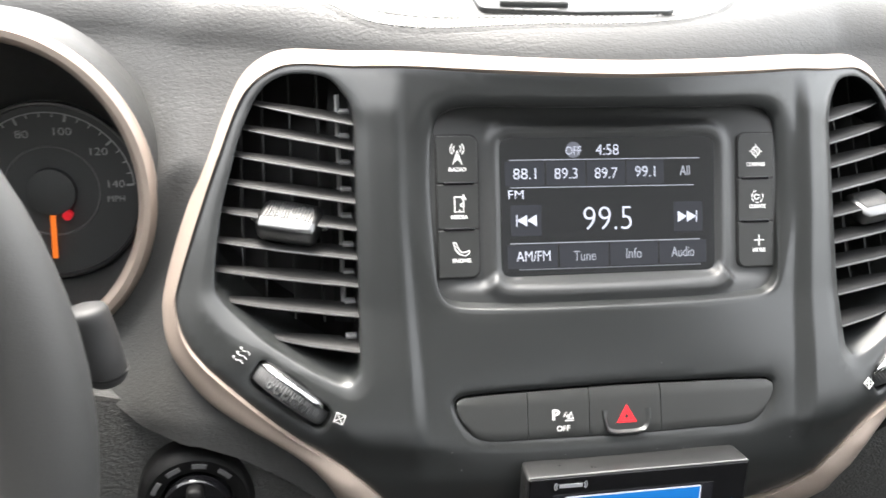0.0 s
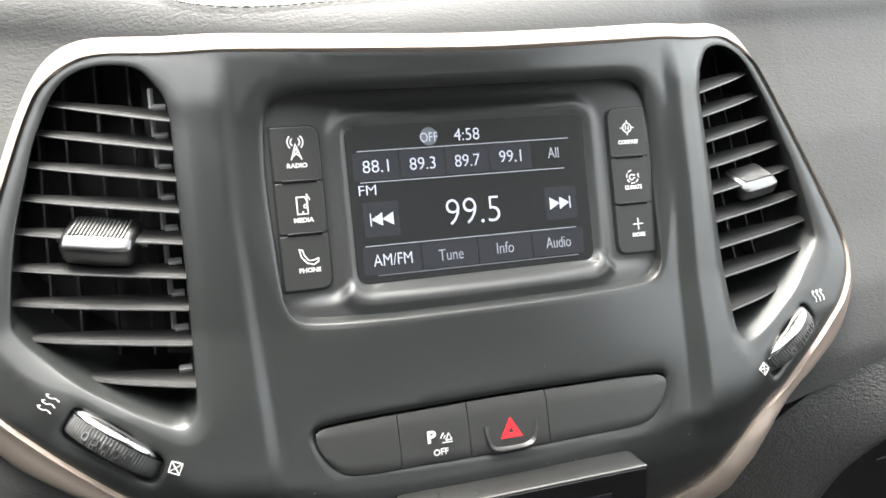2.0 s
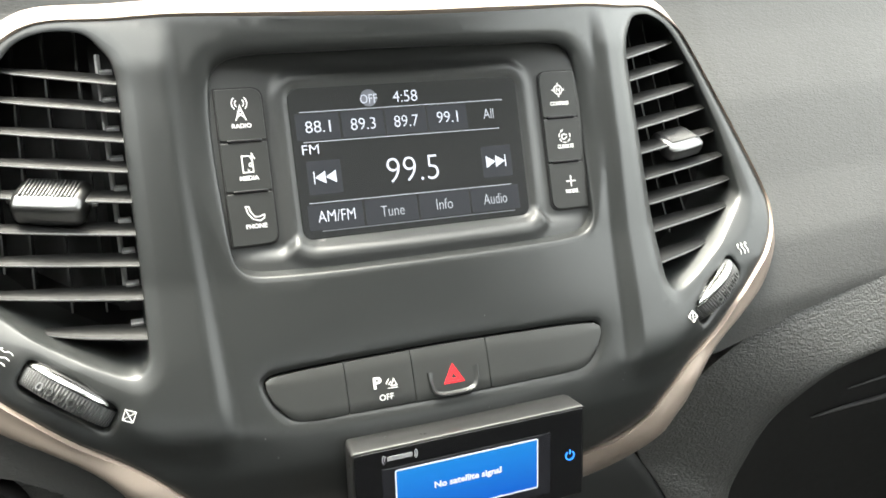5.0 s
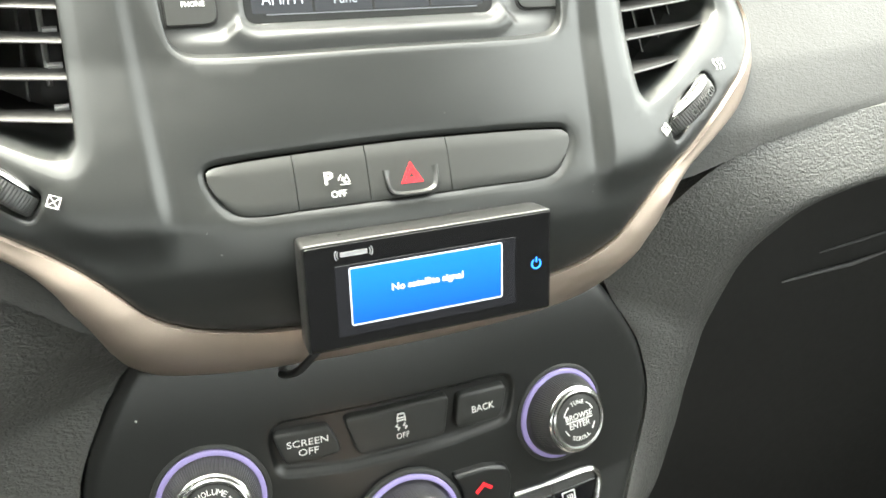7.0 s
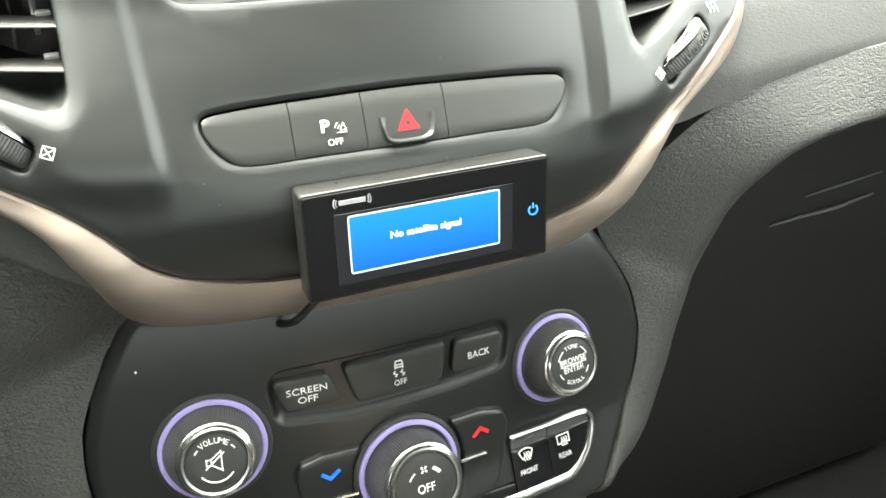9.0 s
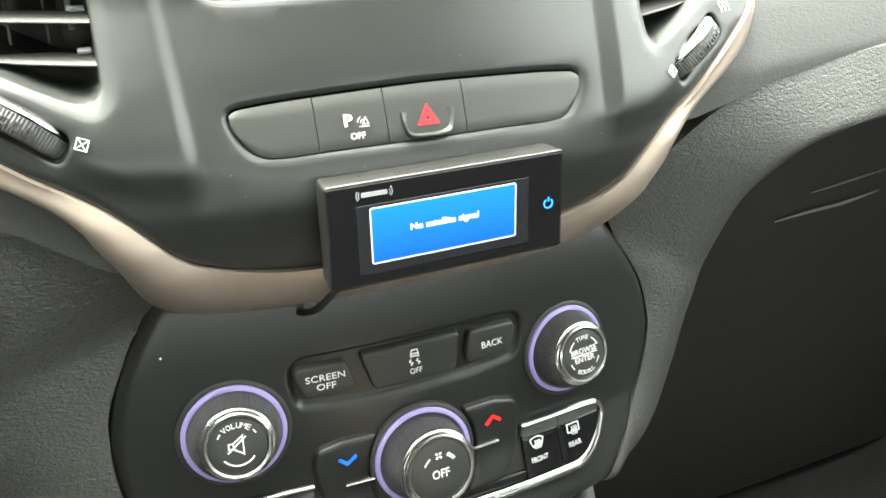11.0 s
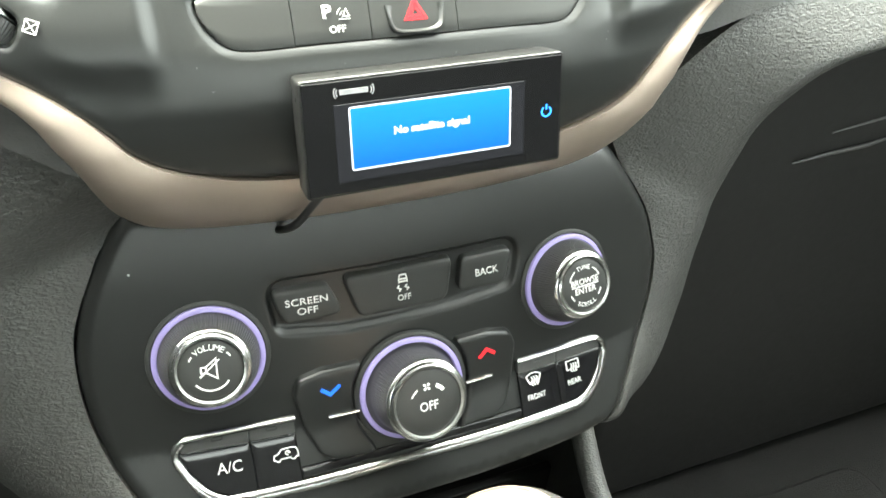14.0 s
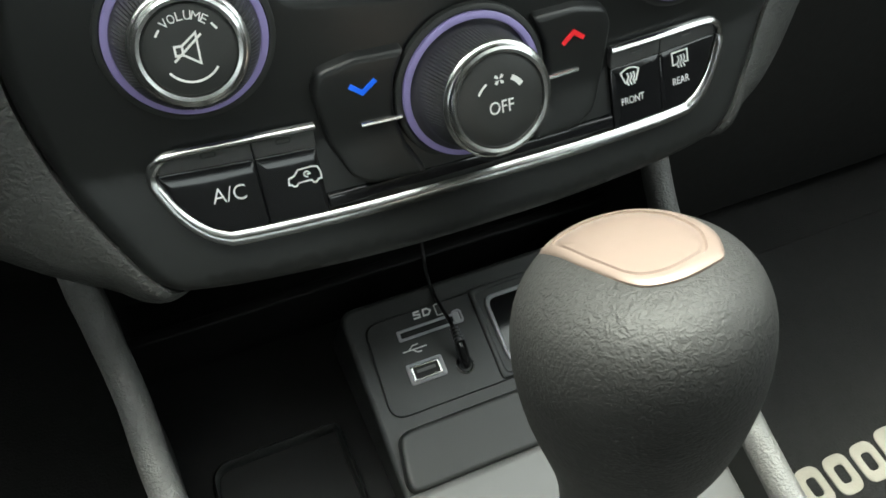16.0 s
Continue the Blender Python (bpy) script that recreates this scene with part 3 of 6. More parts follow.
def padded_dash():
    """The grained dashboard: face, rounded front edge and top as one sheet, open behind the centre stack."""
    xs = np.concatenate([np.arange(-0.76, -0.44, 0.03), np.arange(-0.44, 0.2601, 0.005), np.arange(0.29, 0.761, 0.03)])
    rows = []
    for x in xs:
        col = []
        for z in np.linspace(crease_z(x), 0.856, 48):
            y = float(pad_y(x, z))
            # drawn back to the ring of the dials
            away = math.hypot((x + 0.316) / 0.0765, (z - 0.789) / 0.0835)
            t = max(0.0, min(1.0, (1.5 - away) / 0.38))
            y += max(0.0, 0.042 + 0.249 * (z - 0.789) - y) * t * t * (3 - 2 * t)
            col.append((x, y, z))
        y0, z0 = col[-1][1], col[-1][2]
        for k in range(1, 13):
            a = math.pi / 2 * k / 12
            col.append((x, y0 + 0.014 * (k / 12) + 0.022 * (1 - math.cos(a)), z0 + 0.026 * math.sin(a)))
        y1, z1 = col[-1][1], col[-1][2]
        for k in range(1, 15):
            f = k / 14
            col.append((x, y1 + (0.72 - y1) * f ** 1.5, z1 + 0.035 * f))
        rows.append(col)
    hole = inset(trim_out, 0.004)
    bm = bmesh.new()
    vs = [[bm.verts.new(p) for p in col] for col in rows]
    for i in range(len(vs) - 1):
        for j in range(len(vs[0]) - 1):
            q = (vs[i][j], vs[i + 1][j], vs[i + 1][j + 1], vs[i][j + 1])
            c = (sum(v.co.x for v in q) / 4, sum(v.co.z for v in q) / 4)
            dial = all(((v.co.x + 0.316) / 0.0790) ** 2 + ((v.co.z - 0.789) / (0.0852 if v.co.z > 0.789 else 0.0865)) ** 2 < 1 for v in q) and min(v.co.y for v in q) < 0.1
            if (c[1] < 0.872 and sum(v.co.y for v in q) / 4 < 0.12 and all(inside((v.co.x, v.co.z), hole) for v in q)) or dial:
                continue
            if abs(c[0]) < 0.13 and c[1] < 0.66:
                continue
            bm.faces.new(q)
    loose = [v for v in bm.verts if not v.link_faces]
    bmesh.ops.delete(bm, geom=loose, context='VERTS')
    return bm


def crease_z(x):
    """Lower edge of the upper pad."""
    ax = abs(x)
    if x > 0:
        return float(np.interp(ax, (0.13, 0.15, 0.165, 0.18, 0.20, 0.235, 0.29, 0.35, 0.76), (0.686, 0.681, 0.677, 0.678, 0.682, 0.690, 0.695, 0.698, 0.706)))
    return float(np.interp(ax, (0.12, 0.143, 0.17, 0.195, 0.216, 0.25, 0.35, 0.76), (0.648, 0.653, 0.668, 0.681, 0.689, 0.692, 0.70, 0.71)))


dash = thing("dashboard", "black grained vinyl dashboard with rounded front edge", "dashboard", kind="structure")
part("upper_pad", padded_dash(), M_LEATHER, dash)


def bolster(side):
    """The padded arch beside the climate panel: it comes in from the side, bends and runs down along the panel."""
    edge = ((.141, .6045), (.1535, .585), (.1615, .571), (.1662, .555), (.1678, .543), (.1657, .527), (.1595, .5085), (.1533, .4985), (.1433, .483), (.131, .4675), (.121, .4575), (.108, .452)) if side > 0 else \
           ((.1385, .601), (.1455, .589), (.1522, .576), (.1565, .565), (.1583, .554), (.1588, .536), (.1565, .518), (.1515, .500), (.1435, .484), (.1315, .466), (.121, .4575), (.108, .452))
    down = [(x, z, float(climate_y(x, z)) + .0005 + .010 * k) for (x, z), k in zip(edge, (0,) * 10 + (1, 3))]
    if side > 0:
        inner = [(.744, .707, -.014), (.489, .703, -.023), (.340, .698, -.0325), (.285, .694, -.0385), (.2295, .688, -.0453), (.197, .677, -.048), (.168, .655, -.048), (.138, .624, -.0435)] + down
        outer = [(.744, .646, -.029), (.489, .650, -.038), (.357, .652, -.046), (.302, .650, -.052), (.274, .643, -.053), (.254, .630, -.053), (.240, .613, -.051), (.230, .592, -.052), (.222, .566, -.052), (.219, .553, -.053), (.217, .542, -.054),
                 (.213, .518, -.056), (.210, .494, -.059), (.203, .470, -.064), (.190, .456, -.074), (.168, .450, -.088), (.150, .448, -.093), (.140, .446, -.094), (.128, .445, -.086), (.110, .443, -.068)]
    else:
        inner = [(.34, .704, .002), (.29, .698, -.008), (.255, .695, -.016), (.226, .692, -.024), (.190, .680, -.040), (.160, .663, -.051), (.1385, .640, -.052), (.126, .614, -.0440)] + down
        outer = [(.40, .66, .0), (.36, .65, -.010), (.32, .64, -.019), (.29, .628, -.027), (.271, .614, -.034), (.259, .60, -.039), (.250, .585, -.043), (.243, .57, -.046), (.237, .553, -.049), (.233, .545, -.0505), (.230, .536, -.052),
                 (.224, .518, -.055), (.217, .50, -.059), (.206, .482, -.064), (.192, .466, -.073), (.170, .455, -.086), (.150, .448, -.093), (.140, .446, -.094), (.128, .445, -.086), (.110, .443, -.068)]
    a, c = catmull(inner, 5), catmull(outer, 5)
    bm = bmesh.new()
    rows = []
    for p, q in zip(a, c):
        row = [Vector((p[0], p[2] + .030, p[1]))]
        for k in range(15):
            t = k / 14
            m = p.lerp(q, t)
            along = len(rows) / (len(a) - 1)
            flat = max(0.0, min(1.0, (0.66 - along) / 0.46))
            swell = (.006 if t < .5 else .012) * (abs(2 * t - 1) ** 2.4) - .0045
            shelf = .011 * (1 - t) ** 1.2 - .005 + .25 * max(0.0, t - .78) ** 2
            row.append(Vector((m[0], m[2] + swell * (1 - flat) + shelf * flat, m[1])))
        d = (q - p)
        row.append(Vector((q[0] + d[0] * .04, q[2] + .030, q[1] + d[1] * .04)))
        row.append(Vector((q[0] + d[0] * .02, q[2] + .090, q[1] + d[1] * .02)))
        rows.append([(side * v.x, v.y, v.z) for v in row])
    loft(bm, rows, closed=False)
    return bm


part("side_bolster", bolster(1), M_BOLSTER, dash)
part("side_bolster", bolster(-1), M_BOLSTER, dash)


# ---------- the car's shell, which closes the place and shapes the light ---
def box(x0, x1, y0, y1, z0, z1, bm=None, bevel=0.0):
    bm = bm or bmesh.new()
    v = [bm.verts.new((x, y, z)) for x in (x0, x1) for y in (y0, y1) for z in (z0, z1)]
    for f in ((0, 1, 3, 2), (4, 6, 7, 5), (0, 4, 5, 1), (2, 3, 7, 6), (0, 2, 6, 4), (1, 5, 7, 3)):
        bm.faces.new([v[i] for i in f])
    if bevel:
        bmesh.ops.bevel(bm, geom=list(bm.edges), offset=bevel, segments=3, affect='EDGES', profile=0.6)
    return bm


def setting(name, bm, mat, label, category):
    return tagged(new(name, finish(name, bm, mat, False)), label, category, kind="structure")


setting("ground", box(-2.4, 2.4, -2.6, 2.4, -0.30, -0.25), M_GROUND, "pale concrete ground under the car", "ground")
setting("floor", box(-0.80, 0.80, -1.14, 0.75, 0.04, 0.08), M_CARPET, "black carpeted floor of the car", "floor")
# unseen roof and sides, their edges set by how much light they let in
setting("ceiling", box(-0.70, 0.70, -1.10, -0.37, 1.34, 1.37), M_SHELL, "unseen pale cloth headliner", "ceiling")
setting("wall_left", box(-0.82, -0.78, -1.14, 0.75, 0.04, 1.02), M_DARK, "unseen black side wall that limits side light", "wall")
setting("wall_right", box(0.78, 0.82, -1.14, 0.75, 0.04, 0.84), M_DARK, "unseen black side wall that limits side light", "wall")
setting("blocker_left", box(-0.82, -0.70, -1.14, -0.26, 1.02, 1.36), M_DARK, "unseen black blocker above the side wall", "wall")
setting("blocker_right", box(0.70, 0.82, -1.14, -0.85, 0.84, 1.36), M_DARK, "unseen black blocker above the side wall", "wall")
# unseen rear wall in two pieces; the gap adds sheen on the climate panel
setting("wall_back", box(-0.80, 0.80, -1.14, -1.10, 0.04, 0.90), M_DARK, "unseen black rear wall below the light gap", "wall")
setting("wall_back_upper", box(-0.80, 0.80, -1.14, -1.10, 1.01, 1.36), M_DARK, "unseen black rear wall above the light gap", "wall")
setting("wall_front", box(-0.80, 0.80, 0.72, 0.76, 0.04, 0.90), M_DARK, "black bulkhead under the windscreen", "wall")
setting("firewall", box(-0.78, 0.78, 0.22, 0.25, 0.08, 0.80), M_CARPET, "black carpeted firewall in the footwell", "wall")


# ---------- head unit with its screen and side buttons ----------
HEAD = leaned(0, 0, 0.80, 28)
head = thing("car_radio", "black touchscreen car radio with six side buttons, switched on", "car radio", HEAD)


def behind_lip(x, z):
    """Where the plate round the screen meets the wall of the stack's opening."""
    level = (z - 0.80) / math.cos(radians(28))
    y = float(stack_y(x, z)) + .004
    t = max(0.0, min(1.0, (0.805 - z) / 0.03))
    return x, level * (1 - t) + t * (math.sin(radians(28)) * y + math.cos(radians(28)) * (z - 0.80))


fascia = [behind_lip(x, z) for x, z in inset(recess_loop, -0.0012)]
TIGHT = rect(0.1176, 0.0706, 0.0055, -0.0004, -0.0012)


def smooth(t):
    t = np.clip(t, 0, 1)
    return t * t * (3 - 2 * t)


def surround(u, v):
    """The plate round the screen: a low ridge at the sides, and below it a ledge that swells out to the stack's lip."""
    d = distance(u, v, TIGHT) * np.where(within(u, v, TIGHT), -1, 1)
    ridge = .0003 + .0014 * smooth(d / .0035) - .0021 * smooth((d - .005) / .006)
    ends = smooth((np.abs(u) - .057) / .014)
    low = smooth((-.0285 - .0095 * ends - v) / .0070)
    n = Vector((0, -math.cos(radians(28)), math.sin(radians(28))))
    lip = np.array([n.dot(Vector((0, float(stack_y(x, .757)), .757 - .80))) for x in u]) - .0042
    ledge = .0003 + lip * (.55 * smooth(d / .0050) + .45 * smooth((d - .001) / .0075)) - .0022 * smooth((d - .0080) / .008)
    return ridge * (1 - low) + ledge * low


bm, rim = sheet(surround, resample(fascia, 0.0018), 0.0016, [inset(TIGHT, d) for d in (.001, -.0002, -.001, -.002, -.003, -.004, -.0055, -.007, -.0085, -.010, -.012, -.014, -.016)])
for v in bm.verts:
    v.co = (v.co.x, v.co.z, v.co.y)
skirt = [bm.verts.new((v.co.x, v.co.y, -.008)) for v in rim]
for i in range(len(rim)):
    j = (i + 1) % len(rim)
    bm.faces.new((rim[i], rim[j], skirt[j], skirt[i]))
bmesh.ops.delete(bm, geom=[v for v in bm.verts if not v.link_faces], context='VERTS')
part("fascia", bm, M_FASCIA, head)
glass = part("screen", prism(rect(0.1186, 0.0716, 0.0055, -0.0004, -0.0012), -0.0015, 0.0008, 0.0002), M_GLASS, head, "dark glossy screen, lit")
G = 0.0009
part("display_line", strokes([[(-.0547, .0232), (.0504, .0232)]], 0.00038, G + 0.0001, z0=G - 0.0003), M_LITMID, glass)
part("display_line", strokes([[(-.0544, .0090), (.0470, .0088)]], 0.00038, G + 0.0001, z0=G - 0.0003), M_LITMID, glass)
part("display_line", strokes([[(-.0550, -.0199), (.0503, -.0203)]], 0.00038, G + 0.0001, z0=G - 0.0003), M_LITMID, glass)
part("display_line", strokes([[(-.0504, -.0335), (.0506, -.0339)]], 0.0005, G + 0.0001, z0=G - 0.0003), M_LITDIM, glass)
for k, x in enumerate((-.0430, -.0150, .0128, .0405)):
    part("display_tile", prism(rect(0.0268, 0.0122, 0.0006, x, -.0269), G - 0.0004, G - 0.00002, 0.00005, 1), M_TAB, glass)
for x in (-.0466, -.0243, -.0023, .0196):
    part("display_tile", prism(rect(0.0212, 0.0126, 0.0006, x, .0161), G - 0.0004, G - 0.00004, 0.00005, 1), M_TAB, glass)
for x in (-.0462, .0437):
    part("display_tile", prism(rect(0.0166, 0.0160, 0.0010, x, -.0080), G - 0.0004, G - 0.00004, 0.00005, 1), M_TAB, glass)
for words, w, h, x, y in (("OFF", .0085, .0044, -.0201, .0278), ("4:58", .0126, .0056, -.0015, .0281), ("88.1", .0122, .0056, -.0466, .0161), ("89.3", .0124, .0056, -.0243, .0160),
                          ("89.7", .0124, .0056, -.0023, .0159), ("99.1", .0112, .0056, .0195, .0164), ("All", .0056, .0050, .0420, .0166), ("FM", .0080, .0044, -.0515, .0055),
                          ("99.5", .0268, .0122, -.0018, -.0078), ("AM/FM", .0182, .0054, -.0427, -.0266), ("Tune", .0120, .0052, -.0147, -.0272), ("Info", .0086, .0054, .0126, -.0267), ("Audio", .0130, .0054, .0404, -.0268)):
    lettering(words, w, h, x, y, G, glass, M_LITMID if words in ("All", "Tune", "Info", "Audio") else M_LIT, bold=-0.016 if h > 0.01 else -0.008)
part("muted_disc", lathe([(0.0042, G - 0.0004), (0.0042, G - 0.00003), (0, G - 0.00003)], 32, cx=-.0201, cy=.0282), M_LITDIM, glass, "dim round symbol behind the word")


def skip_icon(x, s):
    bm = bmesh.new()
    for k in (0, 1):
        tri = [(x + s * (-0.0008 + 0.0052 * k), -.0080), (x + s * (-0.0060 + 0.0052 * k), -.0050), (x + s * (-0.0060 + 0.0052 * k), -.0110)]
        prism(tri if s > 0 else tri[::-1], G - 0.0002, G + 0.0001, 0.00002, 1, bm)
    strokes([[(x + s * 0.0047, -.0050), (x + s * 0.0047, -.0110)]], 0.0005, G + 0.0001, bm, z0=G - 0.0002)
    part("skip_icon", bm, M_LIT, glass)


skip_icon(.0437, 1)
skip_icon(-.0466, -1)


def icon_radio(x, y):
    return [[(x - .0016, y - .0030), (x, y + .0018), (x + .0016, y - .0030)], [(x - .0013, y - .0022), (x + .0007, y - .0006)], [(x + .0013, y - .0022), (x - .0007, y - .0006)], [(x - .0007, y - .0006), (x + .0004, y + .0006)], [(x + .0007, y - .0006), (x - .0004, y + .0006)],
            arc(x, y + .0024, .0014, -50, 50, 6), arc(x, y + .0024, .0024, -48, 48, 8), arc(x, y + .0024, .0014, 130, 230, 6), arc(x, y + .0024, .0024, 132, 228, 8)]


def icon_media(x, y):
    return [[(x - .0019, y - .0032), (x + .0017, y - .0032), (x + .0017, y + .0010), (x + .0008, y + .0026), (x - .0019, y + .0026), (x - .0019, y - .0032)], [(x + .0016, y + .0036), (x + .0016, y - .0004)],
            [(x + .0016, y + .0036), (x + .0026, y + .0014)], arc(x + .0010, y - .0006, .0006, 0, 360, 8), [(x - .0003, y - .0025), (x + .0003, y - .0025)]]


def icon_phone(x, y):
    return [[(x - .0034, y + .0030), (x - .0022, y + .0028), (x - .0018, y + .0010), (x - .0002, y - .0012), (x + .0014, y - .0012), (x + .0034, y - .0006), (x + .0033, y - .0018), (x + .0016, y - .0028),
             (x - .0010, y - .0020), (x - .0028, y + .0002), (x - .0034, y + .0030)]]


def icon_compass(x, y):
    return [arc(x, y, .0022, 0, 360, 20), [(x, y + .0036), (x, y + .0018)], [(x, y - .0036), (x, y - .0018)], [(x + .0036, y), (x + .0018, y)], [(x - .0036, y), (x - .0018, y)],
            [(x - .0008, y - .0011), (x - .0008, y + .0011), (x + .0008, y - .0011), (x + .0008, y + .0011)]]


def icon_climate(x, y):
    return [arc(x, y, .0031, 100 + 50 * k, 135 + 50 * k, 4) for k in range(6)] + [arc(x - .0004, y - .0002, .0013, 60, 300, 8), [(x + .0002, y + .0006), (x + .0014, y + .0008)], [(x + .0002, y - .0008), (x + .0014, y - .0004)]]


def icon_more(x, y):
    return [[(x, y + .0028), (x, y - .0028)], [(x - .0027, y), (x + .0027, y)]]


def side_button(side, row, icon, words, width):
    u0, u1 = (-.0927, -.0715) if side < 0 else (.0727, .0933)
    v1, v0 = ((.0360, .0122), (.0113, -.0112), (-.0121, -.0363))[row]
    r = [.0010, .0010, .0010, .0010]
    if row == 0:
        r[0 if side < 0 else 1] = .0055
    if row == 2:
        r[3 if side < 0 else 2] = .0055
    outline = round_poly([(u1, v1), (u0, v1), (u0, v0), (u1, v0)], r)
    ob = part("side_button", prism(outline, -0.003, 0.0012, 0.0004), M_BUTTON, head, "soft black push button with white print")
    x, y = (-.0820 + .0006 * row, (.0252, .0010, -.0224)[row]) if side < 0 else (.0831 + .0008 * row, (.0258, .0013, -.0224)[row])
    grow = {icon_radio: 1.45, icon_media: 1.3, icon_phone: 1.2}.get(icon, 1.05)
    lines = [[(x + (p[0] - x) * grow, y + .0004 * grow + (p[1] - y) * grow) for p in line] for line in icon(x, y)]
    part("icon", strokes(lines, 0.00055, 0.0014, z0=0.001), M_WHITE, ob)
    lettering(words, width, .0021, x, y - (.0063 if side < 0 and row < 2 else .0052 if side < 0 else (.0066, .0048, .0049)[row]), 0.0013, ob, bold=0.03)
    return ob


for side, row, icon, words, width in ((-1, 0, icon_radio, "RADIO", .0090), (-1, 1, icon_media, "MEDIA", .0088), (-1, 2, icon_phone, "PHONE", .0096),
                                      (1, 0, icon_compass, "COMPASS", .0108), (1, 1, icon_climate, "CLIMATE", .0096), (1, 2, icon_more, "MORE", .0072)):
    side_button(side, row, icon, words, width)
for side in (-1, 1):
    a0, a1 = (-.0935, -.0707) if side < 0 else (.0719, .0941)
    well = round_poly([(a1, .0368), (a0, .0368), (a0, -.0371), (a1, -.0371)], [.0058, .0008, .0008, .0058] if side < 0 else [.0008, .0058, .0058, .0008])
    # near-black sheet that darkens the seams round the buttons
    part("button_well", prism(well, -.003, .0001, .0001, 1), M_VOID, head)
    for v in (.0118, -.0116):
        part("button_groove", prism(rect(.0160, .0016, .0007, side * .0822 + .0006, v), 0.0004, 0.0016, 0.0004), M_GLOSS, head)


# ---------- the row of switches under the screen ----------
SW = leaned(0, -0.0605, 0.7122, 30)
switches = thing("switch_row", "row of black dashboard switches with a red hazard triangle", "switch panel", SW)


def on_switches(x, z):
    """A place of the stack's front in the frame of the switch row."""
    p = SW.inverted() @ Vector((x, float(stack_y(x, z)), z))
    return p


slot2 = [on_switches(x, z) for x, z in inset(slot_loop, -0.0008)]


def slot_span(x):
    """Lower and upper edge of the switch row's opening at x."""
    zs = []
    for i in range(len(slot_loop)):
        (xa, za), (xb, zb) = slot_loop[i - 1], slot_loop[i]
        if (xa > x) != (xb > x):
            zs.append(za + (zb - za) * (x - xa) / (xb - xa))
    return (min(zs) + 0.0004, max(zs) - 0.0005) if len(zs) > 1 else (None, None)


def switch_piece(name, x0, x1, label, raised=0.0):
    """The part of the row between two cuts, bowed with the stack."""
    bm = bmesh.new()
    us = np.linspace(x0, x1, 25)
    spans = [slot_span(u) for u in us]
    zl, zu = [s[0] for s in spans], [s[1] for s in spans]
    cols = []
    for u, a, b in zip(us, zl, zu):
        if a is None:
            continue
        col = []
        for t in np.linspace(0, 1, 9):
            z = a + (b - a) * t
            edge = min(t, 1 - t) * (b - a)
            drop = 0.0010 * max(0.0, 1 - edge / 0.0012) ** 2
            p = SW.inverted() @ Vector((u, float(stack_y(u, z)) + 0.0012 - raised + drop, z))
            col.append(p)
        cols.append(col)
    loft(bm, cols, closed=False)
    ret = bmesh.ops.extrude_face_region(bm, geom=list(bm.faces))
    bmesh.ops.translate(bm, vec=(0, 0, -0.006), verts=[v for v in ret["geom"] if isinstance(v, bmesh.types.BMVert)])
    return part(name, bm, M_BUTTON, switches, label)


switch_piece("blank_cover", -.0868, -.0512, "plain black blanking cover")
parking = switch_piece("parking_switch", -.0508, -.0190, "black switch with white parking symbol")
hazard = switch_piece("hazard_switch", -.0186, .0200, "black hazard switch with red triangle")
switch_piece("blank_cover", .0204, .0868, "plain black blanking cover")
# near-black sheet for the dark of the gaps between switches
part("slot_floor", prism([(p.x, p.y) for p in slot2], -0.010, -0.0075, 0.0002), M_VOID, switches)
ZP = (SW.inverted() @ Vector((0, float(stack_y(0, 0.712)) + 0.0012, 0.712))).z + 0.0002


def sw(x, z):
    p = on_switches(x, z)
    return p.x, p.y


tx, tz = sw(.0012, .7108)
tri = lambda s: [(tx + s * math.cos(radians(a)), tz - 0.0002 + s * math.sin(radians(a))) for a in (90, 210, 330, 90)]
part("triangle", strokes([tri(.0053), tri(.0028)], 0.0010, ZP + 0.0001, z0=ZP - 0.0006), M_RED, hazard, "red warning triangle")
scoop = catmull([(tx - .0128, tz + .0034), (tx - .0124, tz - .0020), (tx - .0110, tz - .0066), (tx - .0070, tz - .0084), (tx, tz - .0087), (tx + .0070, tz - .0084), (tx + .0110, tz - .0066), (tx + .0124, tz - .0020), (tx + .0128, tz + .0034)], 4)
bm = bmesh.new()
loft(bm, [[(tx + (p[0] - tx) * k, tz + .0034 + (p[1] - tz - .0034) * k, ZP + h * min(1, .15 + 1.4 * max(0.0, (tz + .0034 - p[1]) / .012))) for p in scoop] for k, h in ((1.04, -.0012), (1.03, .0006), (1.0, .0016), (.96, .0016), (.92, .0008), (.86, -.0002), (.78, -.0008))], closed=False)
part("finger_lip", bm, M_SATIN, hazard, "raised lip of the finger scoop")
px_, pz_ = sw(-.0345, .7125)
lettering("P", .0040, .0054, px_ - .0022, pz_ + .0006, ZP, parking, bold=0.03)
lettering("OFF", .0068, .0028, px_ + .0014, pz_ - .0066, ZP, parking, bold=0.0)
part("icon", strokes([arc(px_ + .0058, pz_ - .0018, .0026 + .0014 * k, 125, 165, 4) for k in range(2)] + [[(px_ + .0058, pz_ + .0012), (px_ + .0042, pz_ - .0018), (px_ + .0070, pz_ - .0018), (px_ + .0058, pz_ + .0012)], [(px_ + .0026, pz_ - .0028), (px_ + .0072, pz_ - .0028)]], 0.00030, ZP + 0.0001, z0=ZP - 0.0004), M_WHITE, parking)


# ---------- air vents ----------
SLAT_Z = (.8332, .8224, .8109, .7992, .7875, .7750, .7632, .7508, .7368)


def vent_span(z, loop):
    xs = [x for x in np.linspace(0.12, 0.23, 221) if inside((x, z), loop)]
    return (min(xs), max(xs)) if xs else (0.14, 0.2)


